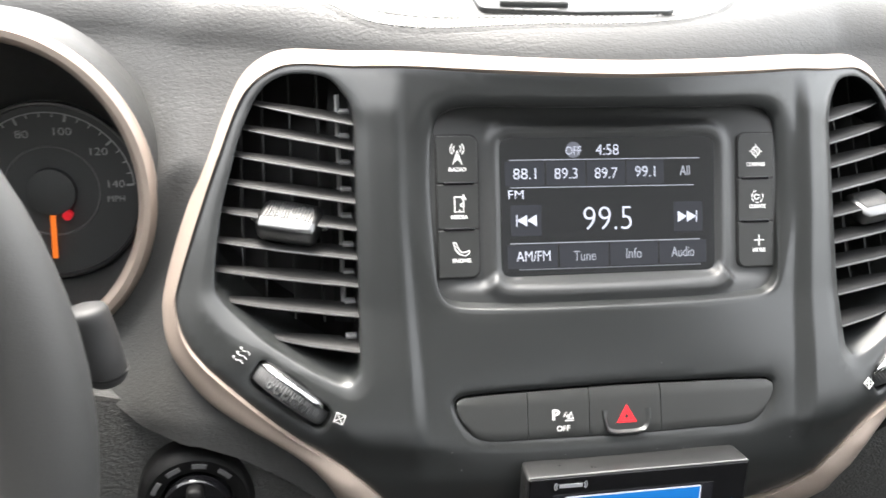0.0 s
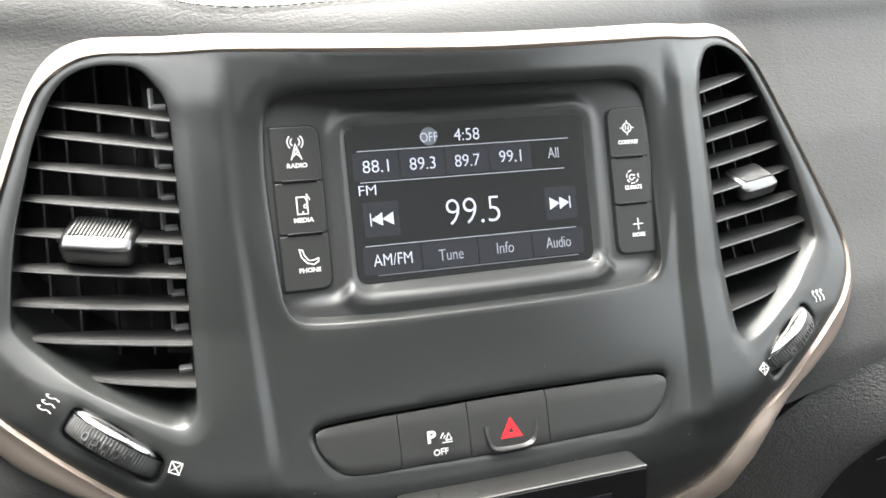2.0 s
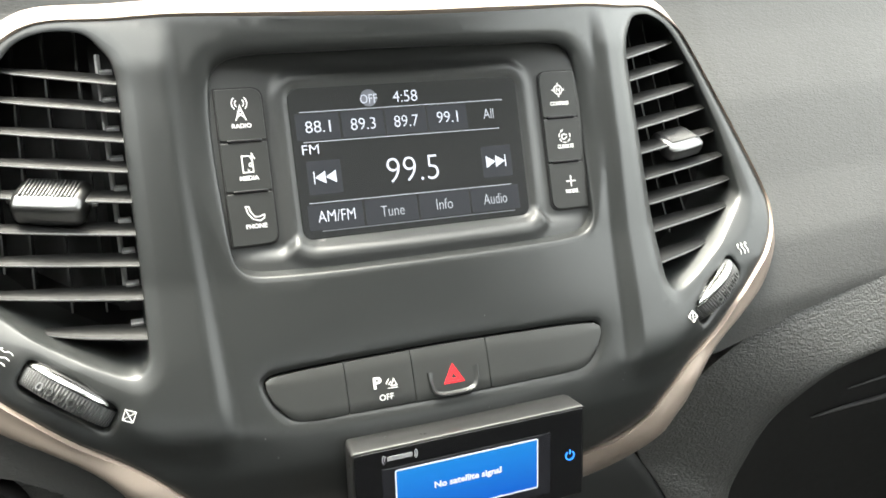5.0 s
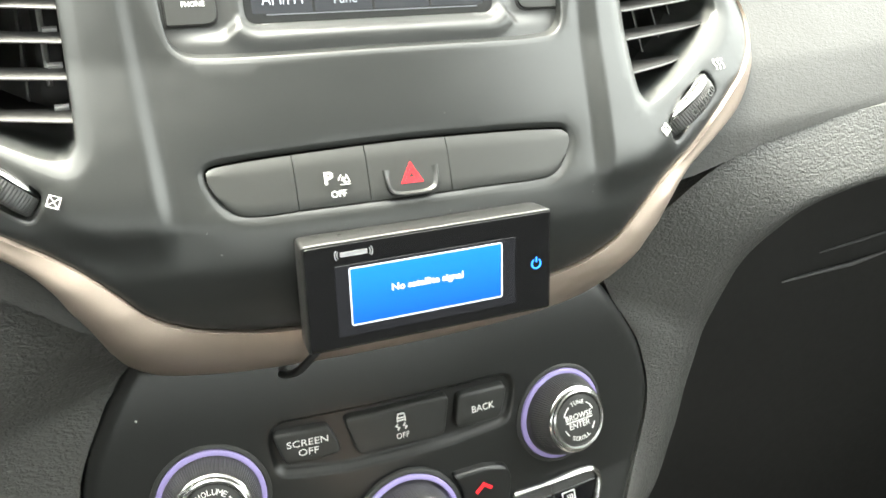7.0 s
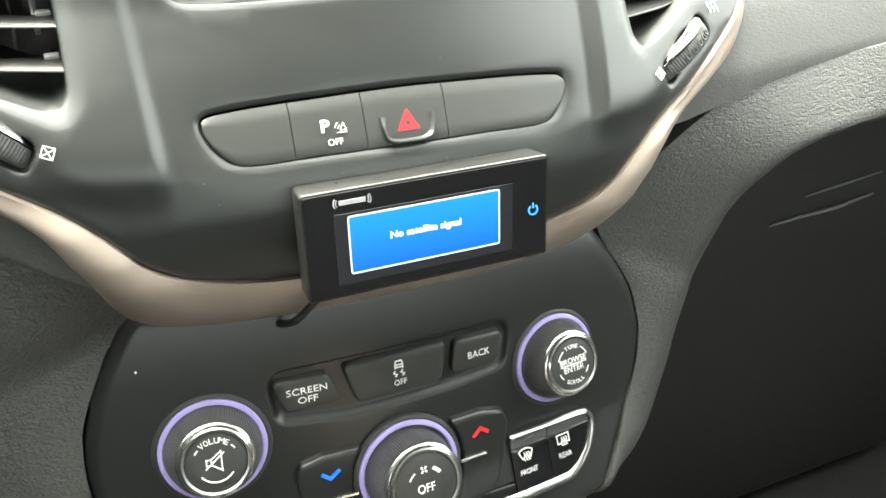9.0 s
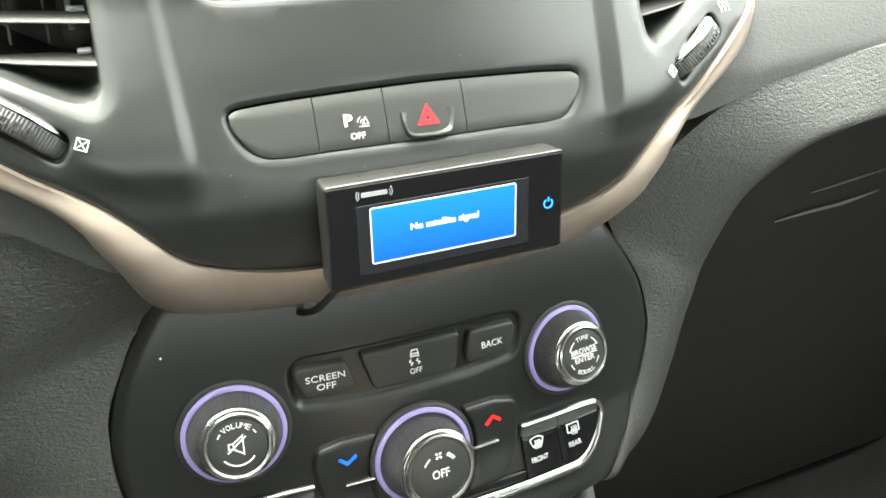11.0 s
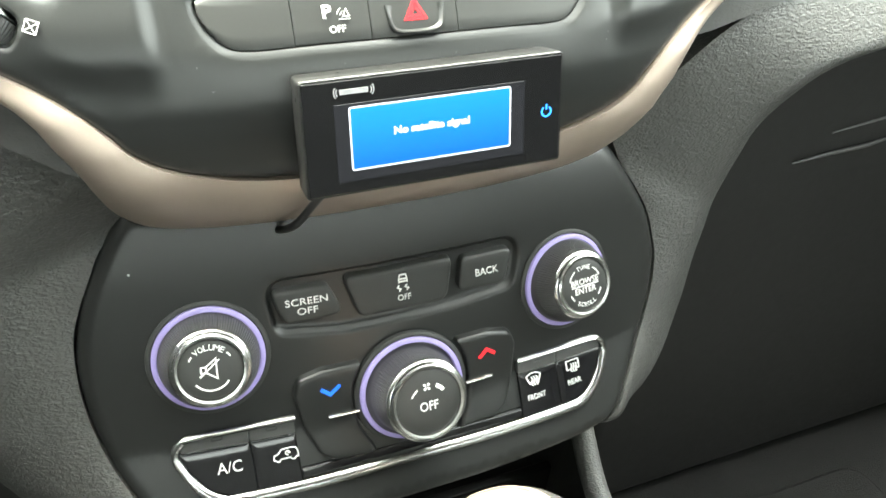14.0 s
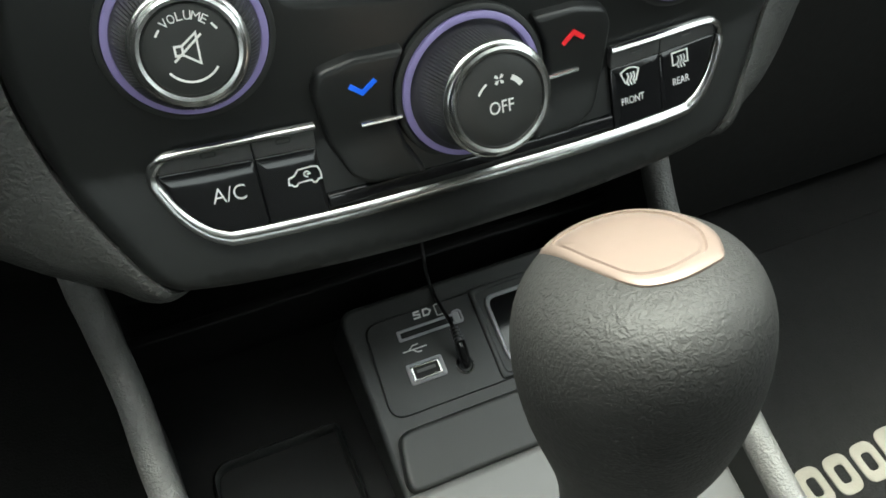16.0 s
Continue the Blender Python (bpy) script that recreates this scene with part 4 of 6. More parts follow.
def air_vent(side):
    """One vent: liner, link bar, slats, chrome-tipped tab and thumbwheel."""
    v = thing("air_vent", "black slatted air vent with chrome direction tab", "air vent", group="dashboard air vents")
    S = lambda p: (side * p[0], p[1], p[2])
    bm = bmesh.new()
    loops = []
    ring = vent_loop if side > 0 else vent_left
    for f, g in ((0.020, -0.0006), (0.060, -0.0006)):
        loops.append([(p[0], float(stack_y(*q)) + f, p[1]) for p, q in zip(inset(ring, g), ring)])
    loft(bm, loops, cap1=True)
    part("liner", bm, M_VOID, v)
    for k, z in enumerate(SLAT_Z):
        x0, x1 = vent_span(z, vent_loop)
        bm = bmesh.new()
        cols = []
        ya, yb = float(stack_y(x0, z)) + 0.0015, float(stack_y(x1, z)) + 0.0045
        for x in np.linspace(x0 - 0.001, x1 + 0.010, 9):
            f = (x - x0) / (x1 - x0)
            y = ya + (yb - ya) * f + 0.002 * f ** 4
            q = 0.55 * max(0.2, min(1.0, 1.02 - 0.8 * max(0.0, f - 0.25) ** 1.4))
            prof = [(y, z + .0004), (y - .0004, z), (y, z - .0007), (y + .003 * q, z - .0008), (y + .018 * q, z + .0010 * q), (y + .020 * q, z + .0016 * q), (y + .018 * q, z + .0022 * q), (y + .004 * q, z + .0008)]
            cols.append([S((x, a, b)) for a, b in prof])
        loft(bm, cols, cap0=True, cap1=True)
        slat = part("slat", bm, M_SLAT, v)
        # the highlight along the slat's front, added as a paler strip
        part("front_edge", tube([(c[1][0], c[1][1] + .0001, c[1][2] - .0001) for c in cols], [.0005, .00058, .0006, .0006, .00058, .0005, .0004, .0003, .0002], 6), M_EDGE, slat, "pale strip for the lit front edge")
    # link bar with its pins at the inner side
    path = [S((.1405, float(stack_y(.1405, z)) + .0165, z + 0.003)) for z in np.linspace(.742, .838, 14)]
    bm = tube(path, 0.0013, 6)
    part("link_bar", bm, M_PIN, v)
    for z in SLAT_Z:
        y = float(stack_y(.1385, z)) + .0105
        part("pin", box(*(sorted((side * .1345, side * .1402))), y, y + .004, z + .0006, z + .0026, bevel=0.0004), M_PIN, v)
    # wall panel at the inner side
    bm = bmesh.new()
    loft(bm, [[S((x, float(stack_y(.14, z)) + .030 + (x - .136) * .3, z)) for x in (.134, .1375, .1425, .1445)] for z in np.linspace(.735, .842, 8)], closed=False)
    part("side_panel", bm, M_SLAT, v)
    # upright vanes deep inside
    for x in (.150, .165, .180, .192):
        bm = bmesh.new()
        zz = [z for z in np.linspace(.735, .845, 23) if inside((x, z), vent_loop)]
        cols = [[S((x - .0005, float(stack_y(x, z)) + .030, z)), S((x + .0005, float(stack_y(x, z)) + .030, z)), S((x + .0005, float(stack_y(x, z)) + .05, z)), S((x - .0005, float(stack_y(x, z)) + .05, z))] for z in zz]
        loft(bm, cols, cap0=True, cap1=True)
        part("vane", bm, M_DARK, v)
    # tab that straddles the middle slat
    z = SLAT_Z[4] - .0018
    xm = .1665 if side < 0 else .1705
    y = float(stack_y(xm, z)) + .001
    slope = math.degrees(math.atan((float(stack_y(xm + .012, z)) - float(stack_y(xm - .012, z))) / .024))
    m = pose(side * xm, y + .003, z - .0008, 22, 0, side * slope) @ Matrix.Diagonal((1, 1.1, 1.18, 1) if side < 0 else (.92, 1.0, .85, 1))
    tab = new("tab")
    tab.parent = v
    tab.matrix_basis = m
    tagged(tab, "chrome direction tab with ribbed top")
    bm = bmesh.new()
    loops = []
    for f, w in ((-1, .6), (-.94, .86), (-.8, 1), (-.4, 1.03), (0, 1.04), (.4, 1.03), (.8, 1), (.94, .86), (1, .6)):
        o = round_poly([(.0100 * w, .0030 * w), (-.0040 * w, .0062 * w), (-.0092 * w, .0050 * w), (-.0098 * w, -.0036 * w), (-.0060 * w, -.0056 * w), (.0100 * w, -.0026 * w)], [.0022 * w, .0030 * w, .0030 * w, .0030 * w, .0030 * w, .0022 * w], 5)
        loops.append([(f * .0160, p[0], p[1]) for p in o])
    loft(bm, loops, cap0=True, cap1=True)
    part("tab_body", bm, M_CHROMESAT, tab)
    for k in range(15):
        x = -.0115 + .023 * k / 14
        rib = part("rib", box(x - .00042, x + .00042, -.0062, .0062, -.0004, .0006, bevel=0.00025), M_RIB, tab)
        rib.matrix_basis = pose(0, .0024, .0050, -13, 0, 0)
    for s in (-1, 1):
        part("tab_end", lathe([(0, -.0205), (.0016, -.0200), (.0022, -.0185), (.0018, -.0165)] if s < 0 else [(.0018, .0165), (.0022, .0185), (.0016, .0200), (0, .0205)], 16), M_CHROME, tab).matrix_basis = pose(0, 0, 0, 0, 90, 0)
    return v


def thumbwheel(side):
    """The ribbed wheel under a vent, half sunk in its slot."""
    a = Vector((.1856, 0, .7292))
    b = Vector((.1524, 0, .7098))
    mid = (a + b) / 2
    y = float(stack_y(mid.x, mid.z))
    ya, yb = float(stack_y(a.x, a.z)), float(stack_y(b.x, b.z))
    d = Vector((a.x - b.x, ya - yb, a.z - b.z)).normalized()
    d = Vector((side * d.x, d.y, d.z))
    nrm = Vector((-side * .10, -.87, .48))
    nrm = (nrm - d * nrm.dot(d)).normalized()
    ax = d.cross(nrm)
    w = thing("vent_thumbwheel", "ribbed thumbwheel with chrome rim and small notches", "thumbwheel", group="vent thumbwheels")
    m = Matrix((d, nrm, ax)).transposed().to_4x4()
    # wheel axis is the frame's Z; its centre lies behind the front
    w.matrix_basis = Matrix.Translation(Vector((side * mid.x, y, mid.z)) - nrm * 0.0118) @ m
    up = 1 if ax.z > 0 else -1
    R = .0245
    part("rim", lathe([(R - .005, up * .0022), (R - .0010, up * .0024), (R + .0003, up * .0029), (R + .0001, up * .0038), (R - .0015, up * .0054), (R - .006, up * .0062)], 96), M_CHROME, w, "polished chrome rim")
    part("tyre", lathe([(R - .006, -up * .0062), (R - .0016, -up * .0058, 1), (R - .0004, -up * .0044, 1), (R, -up * .0015, 1), (R - .0001, up * .0022, 1), (R - .0012, up * .0025)], 200, knurl=1, depth=.0004), M_TYRE, w, "finely ribbed black rubber band")
    for k in range(5):
        a2 = radians(90 + (k - 2) * 11.5)
        bm = strokes([rect(.0026, .0028, .0009, 0, 0, 3) + [rect(.0026, .0028, .0009, 0, 0, 3)[0]]], .0006, .0004, z0=-.0006)
        mk = part("notch", bm, M_CHROMESAT if k == (0 if side < 0 else 4) else M_DARK, w)
        mk.matrix_basis = Matrix.Translation((math.cos(a2) * R, math.sin(a2) * R, -up * .0022)) @ Matrix.Rotation(a2 - math.pi / 2, 4, 'Z') @ Matrix.Rotation(radians(-90), 4, 'X')
    return w


for side in (-1, 1):
    air_vent(side)
    thumbwheel(side)


def bezel_frame(x, z):
    """A frame on the stack's front at a place."""
    e = 0.002
    gx = (float(stack_y(x + e, z)) - float(stack_y(x - e, z))) / (2 * e)
    gz = (float(stack_y(x, z + e)) - float(stack_y(x, z - e))) / (2 * e)
    n = Vector((gx, -1, gz)).normalized()
    right = Vector((1, gx, 0)).normalized()
    right = (right - n * right.dot(n)).normalized()
    up = n.cross(right)
    return Matrix.Translation((x, float(stack_y(x, z)), z)) @ Matrix((right, up, n)).transposed().to_4x4()


for side in (-1, 1):
    m = bezel_frame(side * .1447, .7105)
    s = .0023
    ob = part("closed_mark", strokes([[(s, s), (-s, s), (-s, -s), (s, -s), (s, s)], [(s, s), (-s, -s)], [(-s, s), (s, -s)]], .0003, .0002, z0=-.0003), M_WHITE, stack, "white printed vent mark")
    ob.matrix_basis = m @ pose(0, 0, 0.0057, 0, 0, -18 if side < 0 else 38)
    m = bezel_frame(side * .1922, .7335)
    waves = [catmull([(x0, -.0032), (x0 + .0005, -.0012), (x0 - .0005, .0008), (x0, .0030)], 4) for x0 in (-.0027, 0, .0027)]
    waves = [list(w) + [w[-1] + Vector((-.0007, -.0010)), w[-1], w[-1] + Vector((.0007, -.0010))] for w in waves]
    ob = part("flow_mark", strokes(waves, .00028, .0002, z0=-.0003), M_WHITE, stack, "white printed vent mark")
    ob.matrix_basis = m @ pose(0, 0, 0.0050, 0, 0, 50 if side < 0 else 5)


rng = random.Random(7)
for _ in range(16):
    x, z = rng.uniform(-.10, .11), rng.choice((rng.uniform(.686, .698), rng.uniform(.70, .72), rng.uniform(.69, .75)))
    if inside((x, z), slot_loop):
        continue
    r = rng.uniform(.00018, .00042)
    part("dust_fleck", lathe([(r, -.0002), (r * .8, .0002), (0, .0003)], 7), M_GREYP, stack, "pale fleck of dust").matrix_basis = bezel_frame(x, z)


# ---------- the add-on satellite radio ----------
SX = Matrix.Translation((0, -0.0947, 0.6711)) @ Matrix.Rotation(radians(-0.39), 4, 'Y') @ leaned(0, 0, 0, 12.5)
sat = thing("satellite_radio", "black add-on satellite radio with a blue lit screen", "satellite radio", SX)
body = rect(.1185, .0495, .0022, .0029, .0010)
bm = bmesh.new()
loft(bm, [[(p[0] * k + .0029 * (1 - k), p[1] * k, z) for p in body] for k, z in ((.90, -.0170), (.97, -.0162), (.985, -.0140), (1.0, -.0012))] + [[(p[0], p[1], 0.0) for p in inset(body, .0004)]], cap0=True, cap1=True)
part("case", bm, M_RUBBER, sat)
part("front_plate", prism(inset(body, .0012), -.0004, .0004, .0003), M_GLOSS, sat, "glossy black front")
part("top_edge", tube([(p, .0253, -.0006) for p in (-.0550, -.02, .02, .0608)], .0005, 8), M_GREYP, sat, "thin paler grey upper edge")
part("lcd", prism(rect(.0856, .0328, .0006, .0002, -.0013), .0001, .0006, .0001, 1), M_LCD, sat, "faintly glowing display pane")
screen = part("blue_screen", prism(rect(.0722, .0262, .0010, -.0002, .0003), .0002, .0008, .0001, 1), M_BLUE, sat, "bright blue lit screen")
o = rect(.0722, .0262, .0010, -.0002, .0003)
part("border", strokes([o + [o[0]]], .0006, .0010, z0=.0006), M_LIT, screen)
lettering("No satellite signal", .0342, .0042, -.0006, .0012, .00095, screen, M_LIT, bold=0.03)
part("power_symbol", strokes([arc(.0540, .0002, .0023, 125, 415, 18), [(.0540, .0010), (.0540, .0034)]], .0007, .0007, z0=.0002), M_BLUEDOT, sat, "glowing blue power symbol")
part("mark", strokes([[(-.0398, .0205), (-.0278, .0205)], [(-.0398, .0196), (-.0278, .0196)]], .0011, .0007, z0=.0002), M_PALE, sat, "pale grey printed mark")
part("mark", strokes([arc(-.0390, .0200, .0022 + .001 * k, 140, 220, 5) for k in (0, 1)] + [arc(-.0286, .0200, .0022 + .001 * k, -40, 40, 5) for k in (0, 1)], .0004, .0007, z0=.0002), M_PALE, sat, "pale grey printed mark")
part("bracket", box(-.012, .012, -.012, .012, -.026, -.016, bevel=.002), M_DARK, sat)


# ---------- climate panel ----------
CLIM = [(0, .616), (.06, .616), (.108, .617), (.126, .6165), (.1335, .6115), (.1405, .603), (.1525, .585), (.1605, .571), (.1652, .555), (.1668, .543), (.1647, .527), (.1585, .5085), (.1523, .4985), (.1423, .483), (.130, .4675), (.11, .4615), (.05, .460),
        (0, .460), (-.05, .460), (-.11, .4615), (-.1305, .466), (-.1425, .484), (-.1505, .500), (-.1555, .518), (-.1578, .536), (-.1573, .554), (-.1512, .576), (-.141, .5955), (-.130, .6125), (-.1225, .6175), (-.106, .617), (-.06, .616)]
clim_loop = [tuple(p) for p in catmull(CLIM, 6, True)]
tray_loop = round_poly([(.070, .5795), (-.070, .5800), (-.066, .5545), (-.030, .5505), (.030, .5510), (.064, .5540)], [.010, .010, .007, .012, .012, .007], 6)
tray_loop = resample(tray_loop, 0.0025)
climate = thing("climate_panel", "black satin climate control panel with three knobs", "control panel")


def climate_face(x, z):
    d = distance(x, z, tray_loop)
    ins = within(x, z, tray_loop)
    t = np.clip(np.where(ins, d, -d) / 0.004 + 0.5, 0, 1)
    y = climate_y(x, z) + 0.0034 * t * t * (3 - 2 * t)
    e = distance(x, z, clim_loop)
    return y + 0.004 * np.clip(1 - e / 0.006, 0, 1) ** 2


bm, rim = sheet(climate_face, clim_loop, 0.005, [[(x, zz) for x in np.arange(-.15, .15, .005) for zz in (.5035, .505, .5065)]] + [inset(tray_loop, d) for d in (-.0025, -.0015, -.0005, .0005, .0015, .0028)] + [inset(clim_loop, d) for d in (.001, .0025, .0045, .0065)])
back = [bm.verts.new((v.co.x, v.co.y + 0.03, v.co.z)) for v in rim]
for i in range(len(rim)):
    j = (i + 1) % len(rim)
    bm.faces.new((rim[i], rim[j], back[j], back[i]))
bmesh.ops.delete(bm, geom=[v for v in bm.verts if not v.link_faces], context='VERTS')
part("fascia", bm, M_PANEL, climate)


def plate(outline, h0, h1, bevel=0.0006, steps=3):
    """A cushioned plate that follows the climate panel's face, from h0 to h1 above it."""
    bm = bmesh.new()
    loops = [[(p[0], float(climate_y(p[0], p[1])) - h0, p[1]) for p in outline]]
    for k in range(steps + 1):
        a = math.pi / 2 * k / steps
        o = inset(outline, bevel * (1 - math.cos(a)))
        loops.append([(p[0], float(climate_y(p[0], p[1])) - (h1 - bevel + bevel * math.sin(a)), p[1]) for p in o])
    loft(bm, loops)
    o = [tuple(p) for p in inset(outline, bevel)]
    top, _ = sheet(lambda x, z: climate_y(x, z) - h1, o, 0.004)
    me = bpy.data.meshes.new("top")
    top.to_mesh(me)
    top.free()
    bm.from_mesh(me)
    bpy.data.meshes.remove(me)
    bmesh.ops.delete(bm, geom=[v for v in bm.verts if not v.link_faces], context='VERTS')
    bmesh.ops.remove_doubles(bm, verts=bm.verts, dist=2e-5)
    return bm


def on_climate(x, z, h=0.0):
    """A frame on the climate panel's face, h above it."""
    e = 0.002
    gx, gz = x, (float(climate_y(x, z + e)) - float(climate_y(x, z - e))) / (2 * e)
    n = Vector((gx, -1, gz)).normalized()
    right = Vector((1, gx, 0)).normalized()
    right = (right - n * right.dot(n)).normalized()
    return Matrix.Translation(Vector((x, float(climate_y(x, z)), z)) + n * h) @ Matrix((right, n.cross(right), n)).transposed().to_4x4()


def printed(m, build, parent, *args, **kw):
    ob = build(*args, parent=parent, **kw)
    ob.matrix_basis = m
    return ob


def print_strokes(lines, w, parent=None, mat=None, label=""):
    return part("icon", strokes(lines, w, .00015, z0=-.0003), mat or M_WHITE, parent, label)


def push_button(outline, r, label):
    return part("push_button", plate(round_poly(outline, r), -.004, .0012, .0014), M_BUTTON, climate, label)


b = push_button([(-.0385, .5752), (-.0675, .5752), (-.0615, .5588), (-.0315, .5600)], [.004, .004, .004, .004], "black button with white words")
lettering("SCREEN\nOFF", .0212, .0086, 0, 0, 0, b, bold=0.0).matrix_basis = on_climate(-.0500, .5668, .0014)
b = push_button([(.0285, .5768), (-.0305, .5768), (-.0240, .5560), (.0245, .5560)], [.003, .003, .006, .006], "wide black button with a white car symbol")
lettering("OFF", .0072, .0032, 0, 0, 0, b, bold=0.0).matrix_basis = on_climate(.0004, .5618, .0014)
print_strokes([[(-.0022, .0018), (-.0016, .0040), (.0016, .0040), (.0022, .0018), (.0022, .0004), (-.0022, .0004), (-.0022, .0018), (.0022, .0018)], [(-.0022, .0004), (-.0022, -.0004)], [(.0022, .0004), (.0022, -.0004)],
               [(-.0022, -.0014), (-.0032, -.0026), (-.0014, -.0036), (-.0024, -.0048)], [(.0020, -.0014), (.0010, -.0026), (.0028, -.0036), (.0018, -.0048)]], .0007, b).matrix_basis = on_climate(.0002, .5695, .0014)
part("indicator", strokes([[(-.0022, 0), (.0022, 0)]], .0007, .0001, z0=-.0003), M_VOID, b).matrix_basis = on_climate(0, .5745, .0013)
b = push_button([(.0645, .5745), (.0335, .5752), (.0305, .5580), (.0590, .5570)], [.004, .004, .004, .006], "black button with a white word")
lettering("BACK", .0135, .0039, 0, 0, 0, b, bold=0.0).matrix_basis = on_climate(.0480, .5657, .0014)

# two cushioned temperature rockers beside the middle knob
for side in (-1, 1):
    o = [(side * x, z) for x, z in ((.0262, .5345), (.046, .5345), (.060, .5315), (.0625, .524), (.0595, .506), (.0535, .4935), (.046, .4895), (.0230, .4887), (.0300, .5000), (.0330, .5130), (.0315, .5245))]
    o = [tuple(p) for p in round_poly(o if side < 0 else o[::-1], [.0015, .006, .008, .005, .006, .007, .006, .0015, .006, .006, .006] if side < 0 else [.006, .006, .006, .0015, .006, .007, .006, .005, .008, .006, .0015], 4)]
    b = part("temperature_rocker", plate(o, -.003, .0045, .0020, 4), M_PANEL, climate, "cushioned black rocker, blue arrow" if side < 0 else "cushioned black rocker, red arrow")
    arrow = [(-.0048, -.0022), (.0002, .0018), (.0050, -.0016)] if side > 0 else [(-.0050, .0016), (-.0004, -.0018), (.0050, .0022)]
    print_strokes([arrow], .0019, b, M_RED if side > 0 else M_BLUEP, "red arrow" if side > 0 else "blue arrow").matrix_basis = on_climate(side * .0438, .5228, .0047)
    path = [(side * x, float(climate_y(side * x, .5108)) - .0050, .5108) for x in np.linspace(.0305, .0465, 6)]
    part("accent_line", tube(path, .0010, 8), M_CHROME, b, "thin chrome line")

# chrome frame round the lower keys
half = [(.0635, .5130), (.085, .5128), (.112, .5122), (.1200, .5100), (.1232, .5040), (.1197, .4955), (.1158, .4900), (.1105, .4853), (.1045, .4824), (.0960, .4813), (.05, .4815), (0, .4822)]
path2 = catmull(half + [(-x, z) for x, z in reversed(half[:-1])], 8)
bm = bmesh.new()
loops = []
for i, p in enumerate(path2):
    a, c = path2[max(i - 1, 0)], path2[min(i + 1, len(path2) - 1)]
    d = Vector((c[0] - a[0], c[1] - a[1])).normalized()
    n = Vector((-d.y, d.x))
    t = i / (len(path2) - 1)
    w = .0021 if .24 < t < .76 else .0012 + .0009 * max(0, min(1, (min(t, 1 - t) - .1) / .1))
    loop = []
    for k in range(8):
        ang = 2 * math.pi * k / 8
        q = Vector((p[0], p[1])) + n * w * math.cos(ang)
        loop.append((q.x, float(climate_y(q.x, q.y)) - .0030 - .0018 * math.sin(ang), q.y))
    loops.append(loop)
loft(bm, loops, cap0=True, cap1=True)
part("chrome_frame", bm, M_CHROME, climate, "polished chrome frame")


def key(side, x0, x1, label):
    """One lower key, flush with its neighbour and with the frame, and its upper strip."""
    if x1 > .1:
        lower = [(x0, .5044), (x0, .4832), (.1003, .4830), (.1093, .4866), (.1172, .4955), (.1212, .5037), (.1208, .5044)]
        strip = [(x0, .5119), (x0, .5047), (.1206, .5047), (.1196, .5078), (.1180, .5098), (.1120, .5112)]
    else:
        lower = [(x1, .5044), (x0, .5044), (x0, .4832), (x1, .4832)]
        strip = [(x1, .5119), (x0, .5121), (x0, .5047), (x1, .5047)]
    o = round_poly([(side * x, z) for x, z in lower][::(1 if side > 0 else -1)], .0007 if x1 < .1 else .0016, 3)
    k = part("key", plate(o, -.003, .0026, .0005), M_GLOSS, climate, label)
    o = round_poly([(side * x, z) for x, z in strip][::(1 if side > 0 else -1)], .0006, 3)
    part("key_strip", plate(o, -.003, .0029, .0005), M_KEYSTRIP, k)
    xm = side * (x0 + x1) / 2
    part("indicator", strokes([rect(.0050, .0018, .0005, 0, 0, 2) + [rect(.0050, .0018, .0005, 0, 0, 2)[0]]], .0005, .0001, z0=-.0002), M_GREYP if side > 0 else M_DARK, k).matrix_basis = on_climate(xm, .5088, .0030)
    return k


k = key(-1, .0872, .1170, "glossy black key with white letters")
lettering("A/C", .0122, .0058, 0, 0, 0, k, bold=-0.004).matrix_basis = on_climate(-.0985, .4945, .0028)
k = key(-1, .0640, .0868, "glossy black key with a car symbol")
car = [(-.0078, -.0028), (-.0074, .0002), (-.0048, .0010), (-.0026, .0036), (.0040, .0040), (.0066, .0034), (.0078, .0006), (.0078, -.0024), (.0062, -.0026), (.0052, -.0038), (.0036, -.0036), (.0030, -.0024), (-.0032, -.0026), (-.0044, -.0040), (-.0058, -.0038), (-.0066, -.0028), (-.0078, -.0028)]
print_strokes([car, arc(.0012, .0008, .0013, 20, 290, 8), [(.0012, .0008), (.0030, .0008)]], .0007, k).matrix_basis = on_climate(-.0705, .4952, .0028) @ Matrix.Scale(.80, 4)
k = key(1, .0640, .0893, "glossy black key with grey upper strip")
lettering("FRONT", .0118, .0031, 0, 0, 0, k, bold=0.0).matrix_basis = on_climate(.0738, .4908, .0028)
wave = lambda x: catmull([(x + .0004, -.0036), (x - .0005, -.0018), (x + .0006, .0000), (x, .0016)], 3)
print_strokes([[(-.0046, .0020)] + arc(0, -.0040, .0078, 126, 54, 8) + [(.0046, .0020), (.0028, -.0022), (.0016, -.0022)], [(-.0046, .0020), (-.0028, -.0022), (-.0016, -.0022)], wave(-.0014), wave(.0002), wave(.0018)], .0006, k).matrix_basis = on_climate(.0732, .4990, .0028)
k = key(1, .0897, .1170, "glossy black key with grey upper strip")
lettering("REAR", .0092, .0031, 0, 0, 0, k, bold=0.0).matrix_basis = on_climate(.1000, .4915, .0028)
print_strokes([[(-.0016, -.0018), (-.0042, -.0018), (-.0042, .0034), (.0042, .0034), (.0042, -.0018), (.0024, -.0018)], wave(-.0012), wave(.0004), wave(.0020)], .0006, k).matrix_basis = on_climate(.1000, .4990, .0028)
o = round_poly([(-.0635, .4878), (-.0635, .4838), (.0635, .4838), (.0635, .4878)], .0006, 3)
part("lower_strip", plate(o, -.003, .0022, .0005), M_GLOSS, climate)


